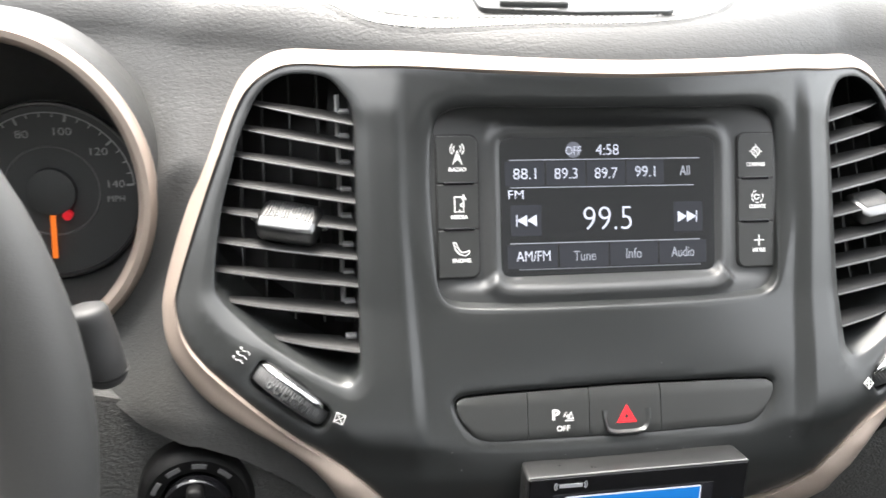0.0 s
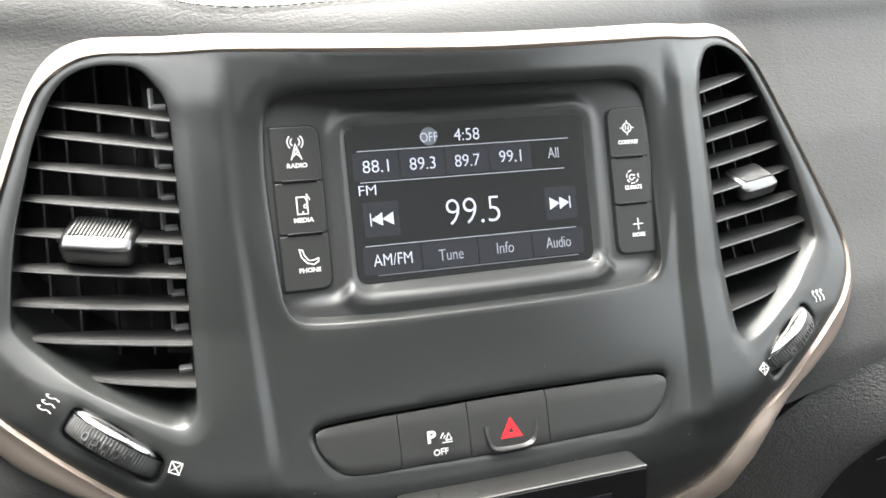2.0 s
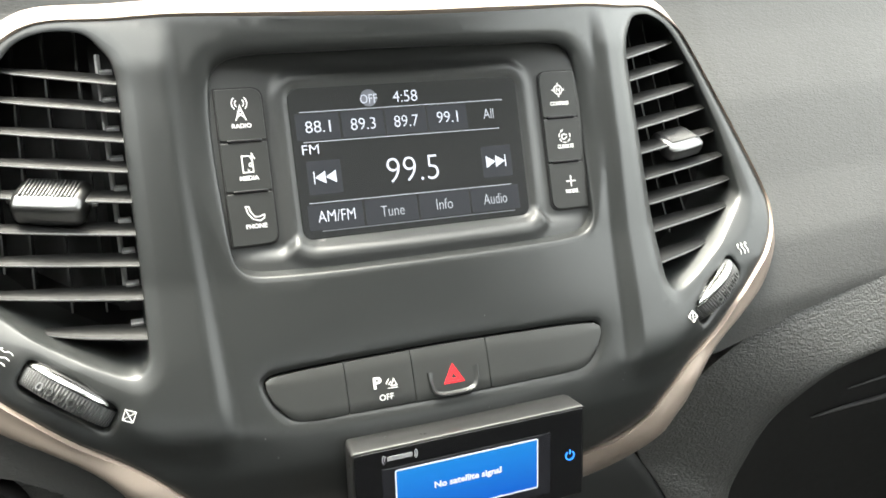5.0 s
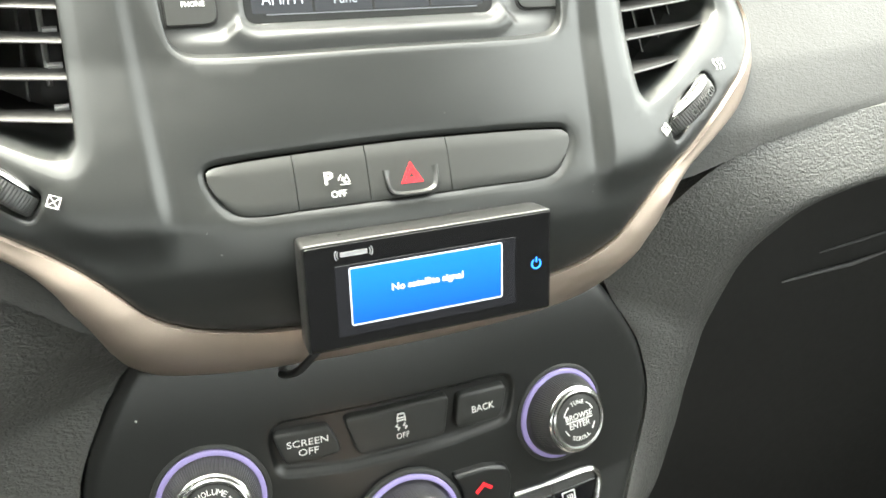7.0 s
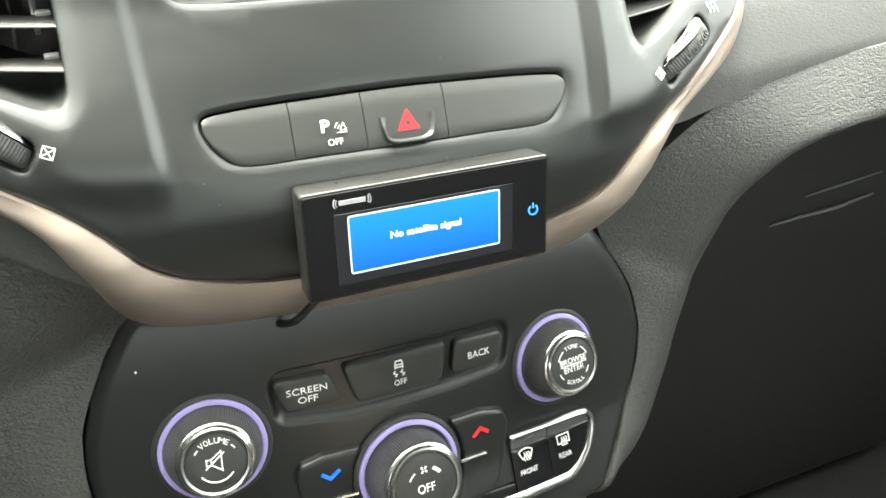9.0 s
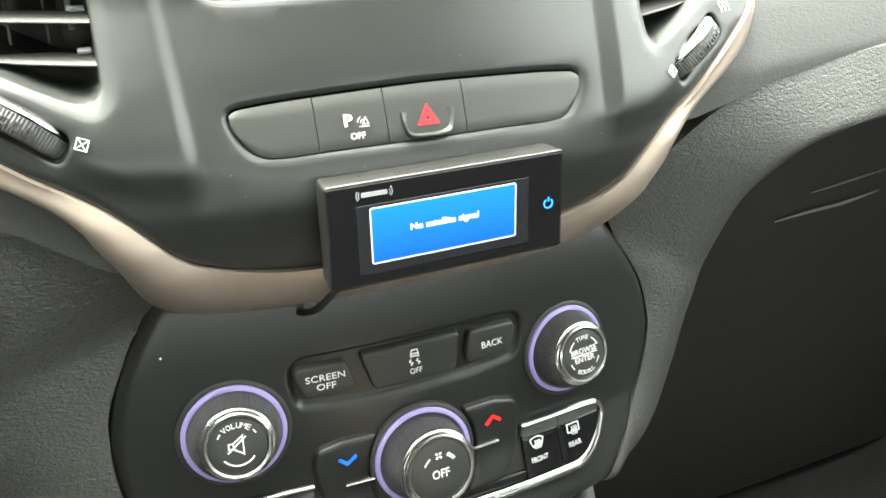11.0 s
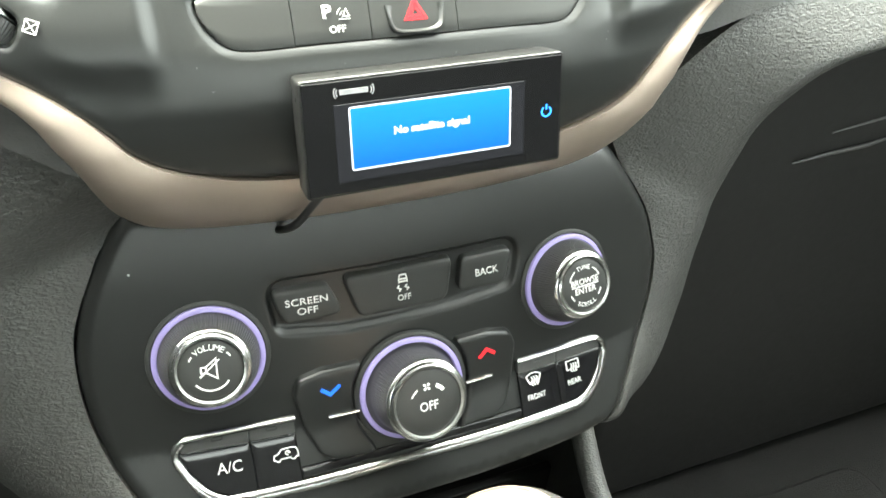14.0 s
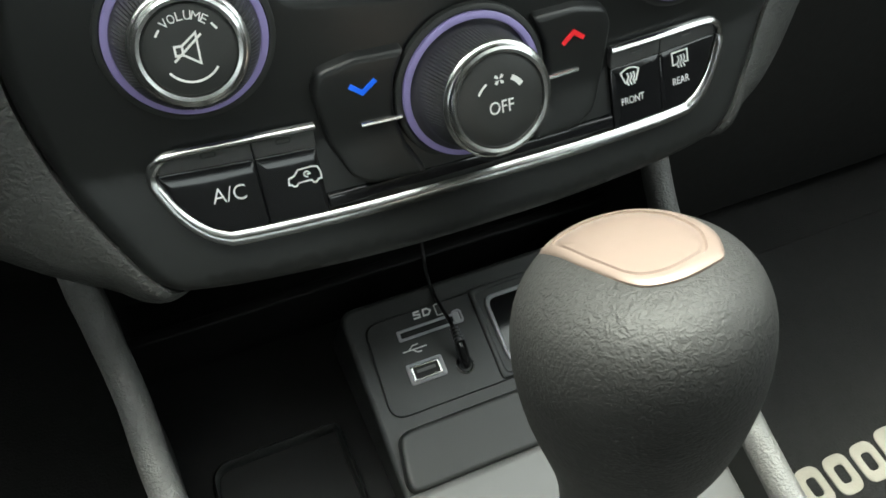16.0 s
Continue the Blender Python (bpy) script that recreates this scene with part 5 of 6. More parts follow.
def knob(x, z, ring_r, base_r, cap_r, height, label, lift=0.0):
    """A knurled knob with a lit ring at its foot and a chrome-rimmed cap."""
    m = on_climate(x, z, lift)
    k = new("knob")
    k.parent = climate
    k.matrix_basis = m
    tagged(k, label)
    part("socket", lathe([(ring_r + .0030, -.002), (ring_r + .0026, .0002), (ring_r + .0016, .0008), (ring_r + .0006, .0008), (ring_r - .0006, -.0004)], 72), M_DARK, k)
    part("light_ring", lathe([(ring_r, -.001), (ring_r, .0016), (ring_r - .0006, .0021), (ring_r - .0024, .0021), (ring_r - .0028, .0014), (ring_r - .0028, -.001)], 72), M_RING, k, "violet light ring")
    tilt = pose(0, 0, 0, -7, 0, 0)
    gr = part("grip", lathe([(ring_r - .0026, .0), (base_r + .0005, .0022), (base_r, .0040, 1), (base_r - .0006, height * .35, 1), (base_r - (base_r - cap_r) * .55, height * .72, 1), (cap_r + .0010, height - .0022, 1), (cap_r + .0004, height - .0016), (cap_r - .002, height - .0012)], 216, knurl=1, depth=.00045), M_GRIP, k, "finely knurled black grip")
    gr.matrix_basis = tilt
    cr = part("chrome_rim", lathe([(cap_r + .0010, height - .0034), (cap_r + .0014, height - .0022), (cap_r + .0006, height - .0012), (cap_r - .0001, height - .0010), (cap_r - .0004, height + .0002), (cap_r - .0014, height + .0008), (cap_r - .0026, height + .0006), (cap_r - .0030, height - .0002), (cap_r - .0032, height - .002)], 96), M_CHROME, k, "polished chrome rim")
    cr.matrix_basis = tilt
    cap = part("cap", lathe([(cap_r - .0030, height - .003), (cap_r - .0031, height - .0004), (cap_r - .0038, height), (cap_r * .5, height + .0002), (0, height + .0002)], 64), M_BUTTON, k, "black cap with white print")
    cap.matrix_basis = tilt
    return cap, height + .0003


def arc_letters(words, r, mid, step, size, z, parent, flip=False):
    n = len(words)
    for i, ch in enumerate(words):
        a = mid + (i - (n - 1) / 2) * step * (1 if flip else -1)
        w = size * (.30 if ch == "I" else .80 if ch in "UNOV" else .95 if ch == "M" else .68)
        lettering(ch, w, size, r * math.cos(radians(a)), r * math.sin(radians(a)), z, parent, bold=0.0, turn=a + 90 if flip else a - 90)


cap, z = knob(-.0994, .5485, .0268, .0236, .0176, .0190, "volume knob with violet light ring")
arc_letters("VOLUME", .0108, 90, 13.5, .0028, z, cap)
part("print", strokes([arc(0, 0, .0108, 137, 150, 4), arc(0, 0, .0108, 30, 43, 4), arc(0, -.0008, .0092, 216, 324, 16)], .0007, z + .0001, z0=z - .0003), M_WHITE, cap)
part("mute_symbol", strokes([[(-.0045, .0016), (-.0022, .0016), (.0026, .0052), (.0026, -.0044), (-.0022, -.0012), (-.0045, -.0012), (-.0045, .0016)], [(-.0022, .0016), (-.0022, -.0012)], [(-.0052, -.0030), (.0042, .0046)]], .0007, z + .0001, z0=z - .0003), M_WHITE, cap)
cap, z = knob(.0985, .5485, .0268, .0236, .0176, .0190, "tuning knob with violet light ring")
arc_letters("TUNE", .0104, 90, 13.5, .0024, z, cap)
arc_letters("SCROLL", .0106, 270, 11.5, .0024, z, cap, True)
lettering("BROWSE", .0180, .0033, 0, .0025, z, cap, bold=0.0)
lettering("ENTER", .0138, .0033, 0, -.0025, z, cap, bold=0.0)
part("print", strokes([[(-.0090, 0), (.0090, 0)], arc(0, 0, .0106, 124, 158, 6), arc(0, 0, .0106, 22, 56, 6), arc(0, 0, .0106, 200, 222, 5), arc(0, 0, .0106, 318, 340, 5)], .0006, z + .0001, z0=z - .0003), M_WHITE, cap)
cap, z = knob(-.0005, .5140, .0288, .0238, .0203, .0250, "fan knob with violet light ring", .0030)
lettering("OFF", .0098, .0048, 0, -.0020, z, cap, bold=0.0)
blades = bmesh.new()
for a in (45, 135, 225, 315):
    hub_x, hub_y = -.0002, .0082
    o = [(hub_x + r * math.cos(radians(a + t)), hub_y + r * math.sin(radians(a + t))) for r, t in ((.0003, 0), (.0016, -24), (.0023, -6), (.0022, 18), (.0012, 26))]
    prism(o, z - .0003, z + .0001, .00002, 1, blades)
part("fan_symbol", blades, M_WHITE, cap, smooth=False)
part("fan_mark", strokes([arc(0, -.0010, .0100, 122, 150, 6)], .0008, z + .0001, z0=z - .0003), M_WHITE, cap)
bar = bmesh.new()
prism([p for p in arc(0, -.0010, .0112, 34, 62, 6)] + [p for p in arc(0, -.0010, .0092, 62, 34, 6)], z - .0003, z + .0001, .00002, 1, bar)
part("fan_mark", bar, M_WHITE, cap, smooth=False)
part("speck", lathe([(.0006, -.0002), (.0005, .0002), (0, .0003)], 10), M_WHITE, climate, "small pale fleck").matrix_basis = on_climate(-.1283, .5919, .0002)
# cable of the satellite radio, running from its lower corner into the gap under the trim
cable = tagged(new("radio_cable", finish("radio_cable", tube(catmull([(-.0430, -.086, .6440), (-.0452, -.0835, .6390), (-.0484, -.0775, .6294), (-.0530, -.0710, .6176), (-.0560, -.0640, .6100), (-.0590, -.052, .602), (-.061, -.035, .596)], 5), .0019, 10), M_RUBBER)), "thin black cable of the satellite radio", "cable")


# ---------- console with media hub ----------
console = thing("center_console", "black plastic centre console with padded side rails", "console", kind="structure")
for side in (-1, 1):
    path3 = catmull([(side * .172, .02, .420), (side * .170, -.020, .378), (side * .167, -.040, .360), (side * .162, -.075, .338), (side * .160, -.115, .321), (side * .150, -.205, .300), (side * .144, -.32, .295), (side * .144, -.60, .300)], 6)
    part("side_rail", tube(path3, .0085, 12, squash=1.2), M_RAIL, console)
    bm = bmesh.new()
    loft(bm, [[(p.x + side * .003, p.y, p.z - .004), (p.x + side * .012, p.y, .08)] for p in path3], closed=False)
    part("side_panel", bm, M_DARK, console)
    bm = bmesh.new()
    loft(bm, [[(p.x - side * .004, p.y, p.z - .002), (p.x - side * .008, p.y, min(p.z - .03, .27))] for p in path3], closed=False)
    part("inner_wall", bm, M_DARK, console)
# floor and back take the darkened plastic, so the tray's shadow is in their colour
part("tray_floor", box(-.16, .16, -.66, .05, .235, .255), M_SLAT, console)
part("tray_back", box(-.165, .165, -.020, -.012, .25, .2965, bevel=.002), M_SLAT, console)
part("rear_wall", box(-.172, .172, .04, .05, .25, .50), M_VOID, console)


def pocket_edge():
    o = round_poly([(-.139, -.30), (-.139, -.0905), (-.060, -.0905), (-.060, -.30)], [.002, .014, .006, .002], 6)
    bm = bmesh.new()
    i = inset(o, .003)
    loft(bm, [[(p[0], p[1], .255) for p in o], [(p[0], p[1], .2615) for p in o], [((p[0] + q[0]) / 2, (p[1] + q[1]) / 2, .2635) for p, q in zip(o, i)], [(p[0], p[1], .2615) for p in i], [(p[0], p[1], .255) for p in i]])
    return bm


part("pocket_lip", pocket_edge(), M_SATIN, console)
HUB = leaned(0, -0.1, 0.299, 72.5)
hub = thing("media_hub", "grey media hub with card slot, USB port and audio jack", "media hub", HUB)
part("housing", prism(round_poly([(.125, .0520), (-.0445, .0520), (-.0445, -.0660), (.125, -.0660)], [.004, .010, .004, .004]), -.060, -.0012, .003), M_HUB, hub)
part("plate", prism(round_poly([(.098, .0388), (-.0330, .0388), (-.0365, -.0185), (.098, -.0190)], [.004, .009, .010, .004]), -.002, .0006, .0008), M_HUB, hub, "dark grey plate with thin edge")
o, i = rect(.0400, .0068, .0012, .0035, .0262), rect(.0340, .0034, .0006, .0025, .0262)
slot = part("card_slot", frame_ring(o, i, 0, .0012, .0004), M_PALE, hub, "card slot with pale surround")
part("slot_mouth", prism(inset(i, -.0003), 0, .0007, .0001, 1), M_VOID, slot)
part("print", strokes([[(.0012, .0372), (-.0022, .0372), (-.0026, .0358), (.0008, .0352), (.0006, .0336), (-.0034, .0336)], [(.0030, .0336), (.0036, .0372), (.0062, .0372), (.0078, .0356), (.0062, .0336), (.0030, .0336)]], .0010, .0009, z0=.0004), M_WHITE, hub)
part("print", strokes([rect(.0042, .0066, .0003, .0130, .0345, 1) + [rect(.0042, .0066, .0003, .0130, .0345, 1)[0]]], .0005, .0009, z0=.0004), M_WHITE, hub)
part("slot_end", frame_ring(rect(.0062, .0086, .0022, .0222, .0268), rect(.0034, .0058, .0015, .0222, .0268), 0, .0014, .0004), M_PALE, hub)
usb = part("usb_port", frame_ring(rect(.0225, .0125, .0016, -.0072, .0028), rect(.0180, .0088, .0010, -.0072, .0028), 0, .0013, .0004), M_PALE, hub, "pale framed USB port")
part("port_shell", frame_ring(rect(.0178, .0086, .0010, -.0072, .0028), rect(.0150, .0062, .0006, -.0072, .0028), -.004, .0016, .0003), M_STEELIN, usb, "bright metal shell")
part("port_mouth", prism(rect(.0152, .0064, .0006, -.0072, .0028), -.004, .0008, .0001, 1), M_VOID, usb)
part("port_tongue", prism(rect(.0118, .0020, .0003, -.0072, .0036), -.004, .0012, .0002, 1), M_GREYP, usb)
part("print", strokes([[(-.0170, .0166), (-.0020, .0166)], [(-.0130, .0166), (-.0100, .0190), (-.0066, .0190)], [(-.0110, .0166), (-.0082, .0144), (-.0056, .0144)]], .0007, .0009, z0=.0004), M_WHITE, hub)
part("jack_ring", lathe([(.0056, .0004), (.0056, .0016), (.0048, .0022), (.0040, .0016), (.0036, .0004)], 28, cx=.0155, cy=-.0020), M_CHROME, hub, "bright ring of the audio jack")
part("outlet_frame", frame_ring(rect(.050, .044, .007, .0660, .0110), rect(.045, .039, .0055, .0660, .0110), 0, .0022, .0008), M_PALE, hub, "pale frame of the power outlet")
part("outlet_cap", prism(rect(.0454, .0394, .0055, .0660, .0110), 0, .0012, .0006), M_GLOSS, hub)
part("outlet_surround", frame_ring(rect(.066, .058, .003, .0665, .0110), rect(.058, .052, .005, .0665, .0110), 0, .0018, .0010), M_HUB, hub)
part("bin_lid", prism(round_poly([(.110, -.0260), (-.0370, -.0260), (-.0430, -.0600), (.110, -.0600)], [.006, .009, .008, .006]), -.004, .0075, .0028, 5), M_HUB, hub)
aux = thing("audio_cable", "thin black audio cable plugged into the jack", "cable")
cord = catmull([(.022, -.012, .330), (.019, -.030, .313), (.0150, -.045, .3135), (.0140, -.060, .3125), (.0140, -.075, .3145), (.0142, -.084, .3155)], 6)
part("cord", tube(cord, .0012, 8), M_RUBBER, aux)
part("strain_relief", tube([(.0142, -.084, .3155), (.0143, -.087, .3150), (.0144, -.090, .3140), (.0146, -.093, .3125)], [.0013, .0022, .0026, .0030], 10), M_RUBBER, aux)
for k in range(4):
    # paler ribs carry the gloss highlights of the black rubber
    part("relief_rib", tube([(.01425, -.0850 - .0020 * k, .3154 - .0004 * k), (.01428, -.0858 - .0020 * k, .3152 - .0004 * k)], .0026 + .0002 * k, 10), M_EDGE, aux)
part("plug", tube([(.0146, -.093, .3125), (.0149, -.097, .3085), (.0152, -.1010, .3035), (.0154, -.1030, .2995)], [.0031, .0036, .0036, .0030], 14), M_GLOSS, aux)


# ---------- gear selector ----------
shift_base = thing("shifter_surround", "grey plastic plate round the gear lever", "shifter plate", leaned(.034, -.235, .2555, 80))
part("plate", prism(round_poly([(.102, .080), (-.084, .080), (-.114, -.16), (.102, -.16)], .006), -.01, .022, .004, 4), M_GREYP, shift_base)
part("gate", frame_ring(rect(.078, .120, .020, -.004, -.012), rect(.060, .100, .016, -.004, -.012), .0210, .0260, .002), M_CHROMESAT, shift_base, "satin chrome gate ring")
part("gate_boot", prism(rect(.062, .102, .016, -.004, -.012), .018, .0225, .001), M_DARK, shift_base)
lever = thing("gear_lever", "black leather gear knob with a pale metallic cap", "gear lever", pose(.0455, -.2310, .2750, -4, -11, 0))
prof = [(.0270, .0), (.0262, .05), (.0255, .10), (.0262, .130), (.0285, .155), (.0322, .180), (.0366, .208), (.0384, .232), (.0382, .250), (.0356, .266), (.0305, .2775), (.0222, .2845), (.0115, .2875), (.0, .2880)]


def knob_point(r, z, a):
    """The knob is a little longer than wide and its crown slopes to the front."""
    x, y = r * math.cos(a), r * math.sin(a) * 1.10
    if z > .2:
        z = z - (z - .2) * .19 * (y / .04)
    return Vector((x, y, z))


fine = catmull([(r, z) for r, z in prof], 4)
bm = bmesh.new()
rows = [[knob_point(max(p[0], 0.0), p[1], 2 * math.pi * k / 56) for k in range(56)] for p in fine]
loft(bm, rows, cap0=True, cap1=False)
bmesh.ops.remove_doubles(bm, verts=bm.verts, dist=1e-6)
part("knob", bm, M_KNOBSKIN, lever, "worn black leather")


def crown(x, y):
    """Height of the knob's top at a place, from its profile."""
    rr = math.hypot(x, y / 1.10)
    rs = [p[0] for p in fine if p[1] > .245][::-1]
    zs = [p[1] for p in fine if p[1] > .245][::-1]
    z = float(np.interp(rr, rs, zs))
    return z - (z - .2) * .19 * (y / .04)


capo = catmull([(.0033, -.0134), (.0131, -.0123), (.0183, -.0097), (.0230, .0011), (.0215, .014), (.014, .026), (.003, .032), (-.008, .0335), (-.0165, .0300), (-.0152, .0133), (-.0129, .0042), (-.0093, -.0058), (-.0050, -.0109)], 5, True)
bm = bmesh.new()
loops = []
for f, h in ((1.02, -.0006), (1.0, .0008), (.96, .0013), (.88, .0015), (.84, .0014), (.82, .0005), (.79, .0005), (.76, .0012), (.6, .0013), (.4, .0013), (.2, .0013), (.02, .0013)):
    loops.append([(p[0] * f, p[1] * f + .010 * (1 - f), crown(p[0] * f, p[1] * f + .010 * (1 - f)) + h) for p in capo])
loft(bm, loops, cap1=True)
part("cap", bm, M_CAP, lever, "pale champagne metallic cap")


# ---------- instrument cluster and driver's side ----------
DIAL = leaned(-.303, .1024, .7627, 14)
cluster = thing("instrument_cluster", "round speedometer in a champagne metal ring", "instrument cluster", DIAL)
part("dial", lathe([(.0545, -.004), (.0545, 0), (.0005, 0)], 72), M_DIAL, cluster)
part("dial_rim", lathe([(.0528, 0), (.0524, .0040), (.0510, .0044), (.0502, .0010)], 72), M_CHROMESAT, cluster, "thin satin ring")
part("inner_ring", lathe([(.0272, .0), (.0269, .0006), (.0262, .0006), (.0259, .0)], 64), M_GREYP, cluster)
part("scale_line", strokes([arc(0, 0, .0462, 256, 4, 72)], .0007, .0004, z0=-.0002), M_DIALPRINT, cluster)
for k in range(29):
    a = radians(256 - k * 9)
    r0 = .0418 if k % 4 == 0 else .0436
    part("tick", strokes([[(r0 * math.cos(a), r0 * math.sin(a)), (.0458 * math.cos(a), .0458 * math.sin(a))]], .0013 if k % 4 == 0 else .0007, .0004, z0=-.0002), M_DIALPRINT, cluster)
for words, deg, w in (("0", 254, .0035), ("20", 220, .007), ("40", 184, .007), ("60", 148, .007), ("80", 112, .0072), ("100", 76, .0100), ("120", 40, .0098), ("140", 6, .0094)):
    lettering(words, w, .0045, .0362 * math.cos(radians(deg)), .0362 * math.sin(radians(deg)), .0003, cluster, M_DIALPRINT)
lettering("MPH", .0098, .0036, .0352, -.0052, .0003, cluster, M_DIALPRINT)
part("hub_cap", lathe([(.0138, 0), (.0136, .0046), (.0120, .0054), (0, .0056)], 40), M_DIAL, cluster)
part("needle", strokes([[(-.0004, -.0120), (-.0016, -.0400)]], .0030, .0040, z0=.0030), M_ORANGE, cluster, "lit orange needle")
part("warning_light", lathe([(.0026, .0002), (.0026, .0058), (0, .0060)], 16, cx=.0078, cy=-.0140), M_RED, cluster, "red lit warning symbol")
bezel_ring = leaned(-.316, .044, .789, 14)
ring = bmesh.new()
loops = []
for k in range(96):
    a = 2 * math.pi * k / 96
    c = Vector((.0765 * math.cos(a), .0835 * math.sin(a), 0))
    d = Vector((math.cos(a), math.sin(a), 0))
    loops.append([c + d * (.0052 * math.cos(2 * math.pi * j / 10)) + Vector((0, 0, .0062 * math.sin(2 * math.pi * j / 10))) for j in range(10)])
loops.append(loops[0])
loft(ring, loops)
bmesh.ops.remove_doubles(ring, verts=ring.verts, dist=1e-6)
mouth = DIAL.inverted() @ bezel_ring
hood = bmesh.new()
loft(hood, [[Vector((.0535 * math.cos(2 * math.pi * k / 72), .0535 * math.sin(2 * math.pi * k / 72), 0)).lerp(mouth @ Vector((.0775 * math.cos(2 * math.pi * k / 72), .0845 * math.sin(2 * math.pi * k / 72), -.001)), f) + Vector((0, 0, -.006 * math.sin(math.pi * f))) for k in range(72)] for f in (0, .1, .25, .45, .65, .85, 1)])
part("hood", hood, M_DARK, cluster)
ob = part("trim_ring", ring, M_TRIM, cluster, "champagne painted metallic ring")
ob.matrix_basis = cluster.matrix_basis.inverted() @ bezel_ring
hb = bmesh.new()
loft(hb, [[Vector((r * math.cos(2 * math.pi * k / 72), r * 1.09 * math.sin(2 * math.pi * k / 72), h)) for k in range(72)] for r, h in ((.0785, -.003), (.0815, -.001), (.0835, -.004), (.0855, -.014), (.0865, -.030))])
ob = part("cowl", hb, M_LEATHER, cluster, "black grained hood round the dials")
ob.matrix_basis = cluster.matrix_basis.inverted() @ bezel_ring

wheel = thing("steering_wheel", "black leather steering wheel", "steering wheel", leaned(-.432, -.135, .780, 22))
bm = bmesh.new()
loops = []
for k in range(97):
    a = 2 * math.pi * k / 96
    d = Vector((math.cos(a), math.sin(a), 0))
    loops.append([d * (.178 + .0175 * math.cos(2 * math.pi * j / 16)) + Vector((0, 0, .0165 * math.sin(2 * math.pi * j / 16))) for j in range(16)])
loft(bm, loops)
bmesh.ops.remove_doubles(bm, verts=bm.verts, dist=1e-6)
part("rim", bm, M_WHEEL, wheel)
part("hub", lathe([(.075, -.05), (.075, -.02), (.066, -.006), (.0, .0)], 48), M_DARK, wheel)
part("spoke", box(-.17, -.06, -.02, .02, -.03, -.012, bevel=.005), M_DARK, wheel)
part("spoke", box(.06, .17, -.02, .02, -.03, -.012, bevel=.005), M_DARK, wheel)
part("spoke", box(-.02, .02, -.17, -.06, -.03, -.012, bevel=.005), M_DARK, wheel)
stalk = thing("column_stalk", "grey plastic stalk on the steering column", "stalk")
bm = tube(catmull([(-.2650, -.018, .7610), (-.2642, -.019, .756), (-.2620, -.020, .745), (-.2600, -.022, .733), (-.2592, -.022, .724), (-.2590, -.022, .7175)], 5), [.0020, .0070, .0092, .0102, .0106] + [.0108] * 15 + [.0108, .0106, .0100, .0088, .0066, .0015], 18)
part("arm", tube([(-.36, .02, .744), (-.31, -.005, .742), (-.264, -.018, .740)], [.008, .0075, .007], 12), M_STALK, stalk)
part("end_ring", tube([(-.2588, -.022, .7262), (-.2588, -.022, .7250)], .0111, 18), M_VOID, stalk)
part("stalk_end", bm, M_STALK, stalk)
part("column_shroud", box(-.50, -.36, -.04, .12, .66, .76, bevel=.02), M_DARK, stalk)

ko = round_poly([(-.150, .600), (-.172, .648), (-.190, .660), (-.225, .672), (-.25, .676), (-.35, .684), (-.74, .70), (-.74, .36), (-.170, .36)], .006, 3)
kb = bmesh.new()
loft(kb, [[(p[0], -.012 + h - (p[1] - .6) * .10 + .40 * max(0.0, abs(p[0]) - .24), p[1]) for p in ko] for h in (.016, 0)], cap0=True, cap1=True)
knee = tagged(new("knee_panel", finish("knee_panel", kb, M_DARK, False)), "black panel under the dashboard on the driver side", "trim panel", kind="structure")
ign = thing("ignition_switch", "black rotary ignition switch with pale markings", "ignition switch", leaned(-.2190, -.0410, .6510, 12))
part("collar", lathe([(.0318, -.034), (.0310, -.002), (.0300, .003), (.0265, .006), (.0190, .0045), (.0180, .001)], 56), M_SLAT, ign)
part("barrel", lathe([(.0180, .0), (.0172, .008), (.0160, .0095), (.0, .0098)], 48), M_GLOSS, ign)
part("grip", prism(rect(.0085, .0300, .004), .009, .0165, .003, 4), M_SLAT, ign)
for a in (150, 118, 84, 50):
    part("mark", strokes([arc(0, 0, .0232, a + 9, a - 9, 3)], .0024, .0064, z0=.0044), M_GREYP, ign, "worn pale marking")

# ---------- passenger side ----------
glove = thing("glovebox", "dark plastic glovebox door, footwell shade in its colour", "glovebox")
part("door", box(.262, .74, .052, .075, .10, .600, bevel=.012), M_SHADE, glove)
part("latch", tube([(.392, .049, .5045), (.43, .049, .5075), (.47, .049, .5090), (.512, .049, .5155)], [.0008, .0016, .0020, .0008], 8), M_GREYP, glove, "thin pale latch line")
part("latch", tube([(.425, .049, .528), (.47, .049, .533), (.512, .049, .538)], [.0006, .0012, .0006], 8), M_GREYP, glove, "thin pale latch line")
mat_ = thing("floor_mat", "black carpet floor mat with a pale mark", "floor mat")
part("carpet", prism(rect(.42, .52, .03, .40, -.26), .080, .096, .004), M_CARPET, mat_)
for k in range(4):
    part("mark", frame_ring(rect(.024, .034 if k != 3 else .040, .010, .297 + .029 * k, -.214), rect(.010, .016, .004, .297 + .029 * k, -.214), .095, .0975, .0005), M_WOVEN, mat_, "pale woven mark")


# ---------- top of the dashboard ----------
tray = thing("dashboard_tray", "black lidded tray on the dashboard with stitched edge", "tray")
to = [tuple(p) for p in catmull([(-.175, .160), (-.160, .105), (-.138, .076), (-.115, .060), (-.080, .0490), (-.03, .0455), (.020, .0470), (.060, .058), (.092, .082), (.110, .115), (.116, .160), (.05, .20), (-.10, .20)], 6, True)]


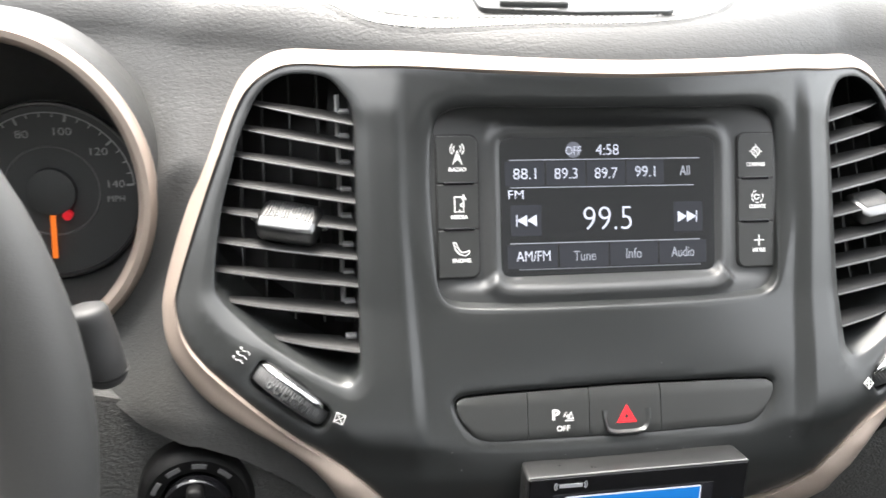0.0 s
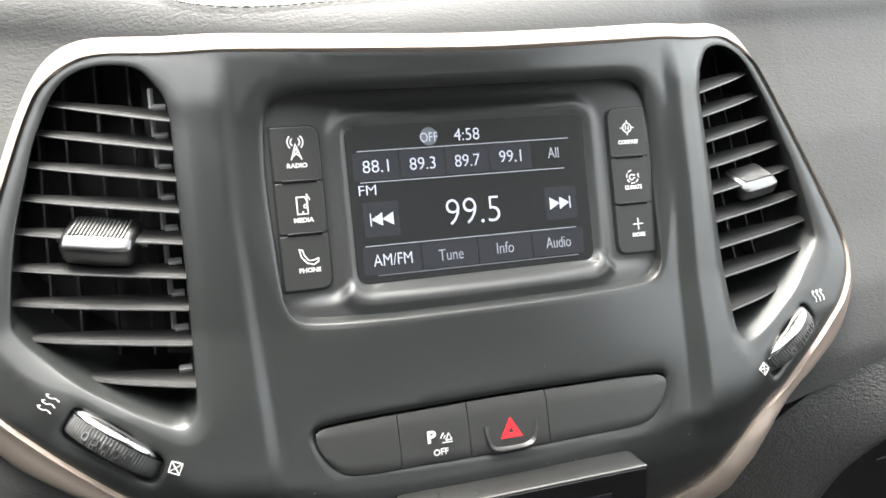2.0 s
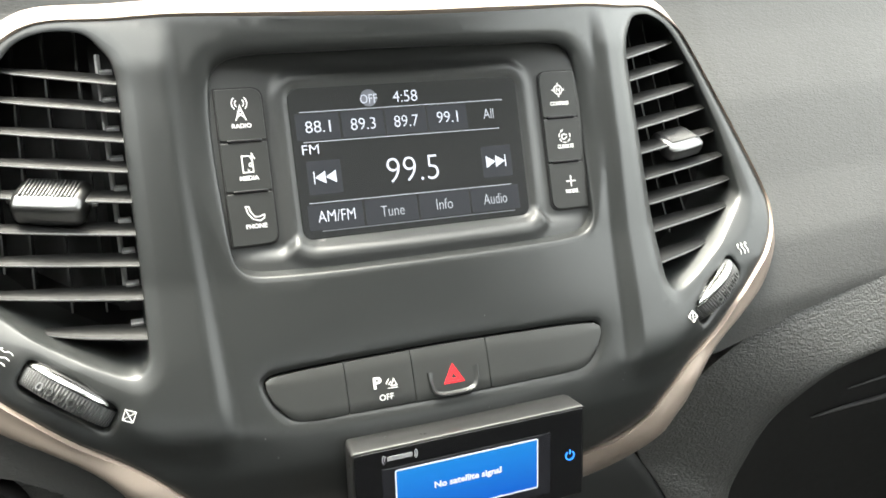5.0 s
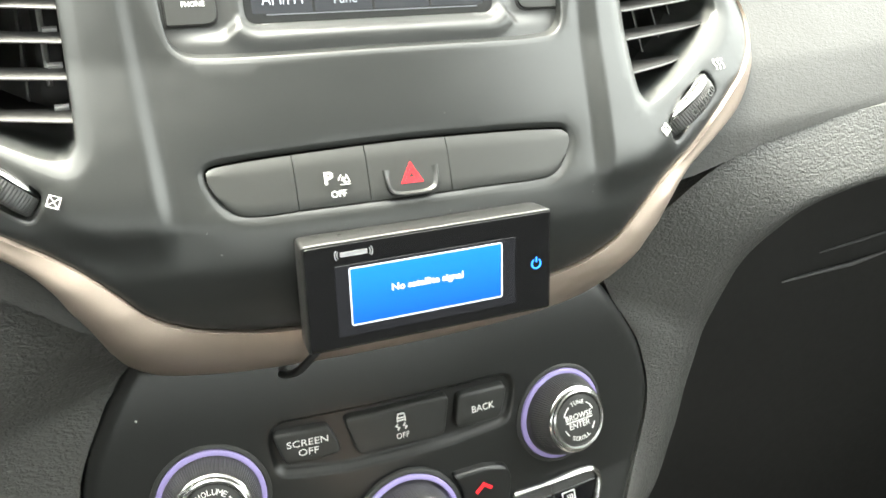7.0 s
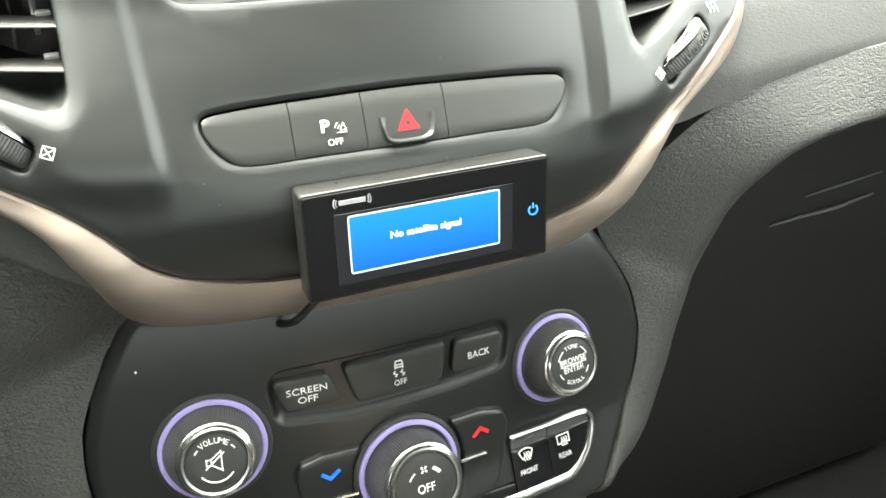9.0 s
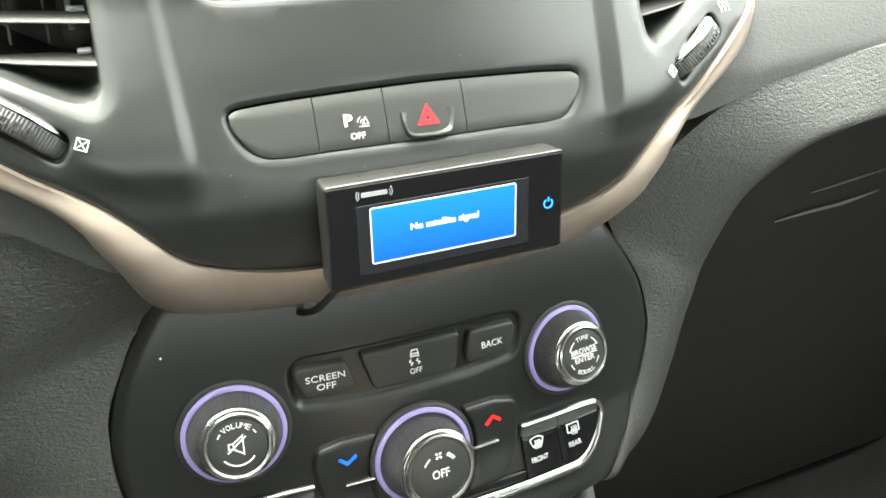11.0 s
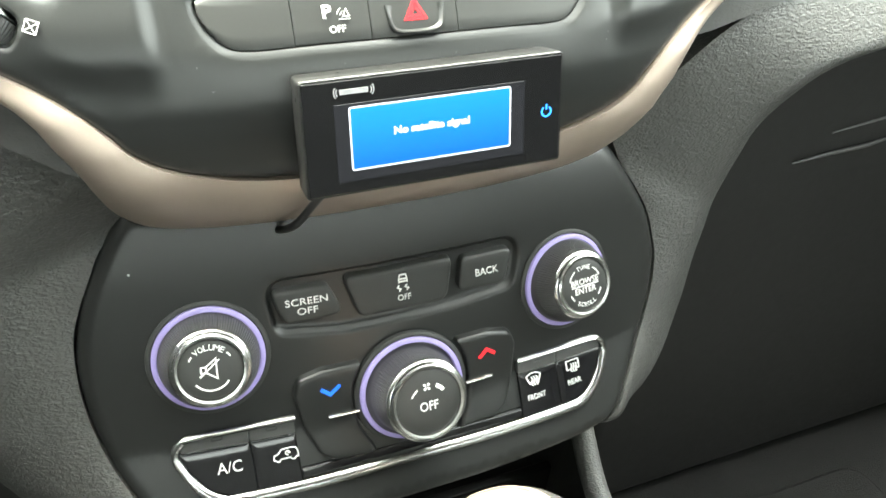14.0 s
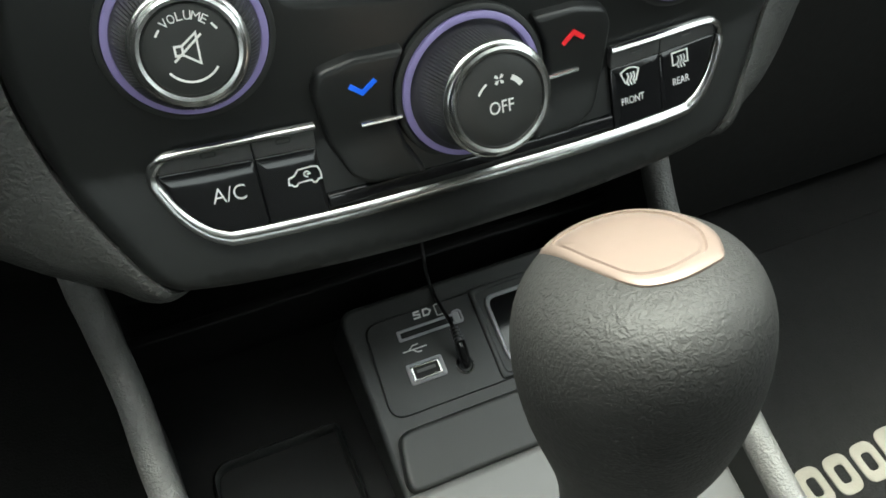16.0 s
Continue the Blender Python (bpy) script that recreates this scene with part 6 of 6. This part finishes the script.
def pad_top(x, y):
    """Height of the dashboard's top at a place."""
    y0 = float(pad_y(x, 0.856))
    ks = np.linspace(0, 1, 25)
    ys = list(y0 + 0.014 * ks + 0.022 * (1 - np.cos(ks * math.pi / 2))) + list(y0 + 0.036 + (0.684 - y0) * np.linspace(0.02, 1, 40) ** 1.5)
    zs = list(0.856 + 0.026 * np.sin(ks * math.pi / 2)) + list(0.882 + 0.035 * np.linspace(0.02, 1, 40))
    return float(np.interp(y, ys, zs))


to = [(x, y + 0.001) for x, y in to]


def lid():
    rim_in = [tuple(p) for p in inset(to, .003)]
    bm, rim = sheet(lambda xs, ys: np.array([pad_top(x, y) + .0006 for x, y in zip(xs, ys)]), rim_in, 0.008)
    skirt = [bm.verts.new((p[0], pad_top(*p) - .0012, p[1])) for p in to]
    for i in range(len(rim)):
        j = (i + 1) % len(rim)
        bm.faces.new((rim[i], rim[j], skirt[j], skirt[i]))
    for v in bm.verts:
        v.co = (v.co.x, v.co.z, v.co.y)
    bmesh.ops.delete(bm, geom=[v for v in bm.verts if not v.link_faces], context='VERTS')
    return bm


part("lid", lid(), M_LEATHER, tray)
for g in (.0045, .0110):
    path4 = inset(to, g)
    for k in range(0, len(path4)):
        p, q = Vector(path4[k]), Vector(path4[(k + 1) % len(path4)])
        if (p + q)[1] / 2 > .148:
            continue
        n = max(1, round((q - p).length / .0042))
        for j in range(n):
            ends = [p.lerp(q, (j + u) / n) for u in (.12, .47, .82)]
            part("stitch", tube([(e.x, e.y, pad_top(e.x, e.y) + h) for e, h in zip(ends, (.0006, .0010, .0006))], .00040, 5), M_STITCH, tray)
tilt_ = math.atan((pad_top(0, .16) - pad_top(0, .075)) / .085)
seat = Matrix.Translation((0, .001, pad_top(0, .070) + .0004)) @ Matrix.Translation((0, .067, 0)) @ Matrix.Rotation(tilt_, 4, 'X') @ Matrix.Translation((0, -.067, 0))
part("lid_plate", prism(round_poly([(.046, .062), (-.012, .058), (-.064, .062), (-.072, .18), (.066, .18)], [.008, .004, .006, .01, .01]), -.004, .0012, .001), M_SATIN, tray).matrix_basis = seat
part("release_button", prism(round_poly([(-.014, .0640), (-.054, .0640), (-.048, .085), (-.019, .085)], .003), -.002, .0042, .0015), M_DARK, tray, "black push latch with worn markings").matrix_basis = seat
part("mark", strokes([[(-.046, .0605), (-.042, .0605)], [(-.036, .0605), (-.022, .0605)]], .0020, .0015, z0=.0008), M_GREYP, tray, "worn pale marking").matrix_basis = seat
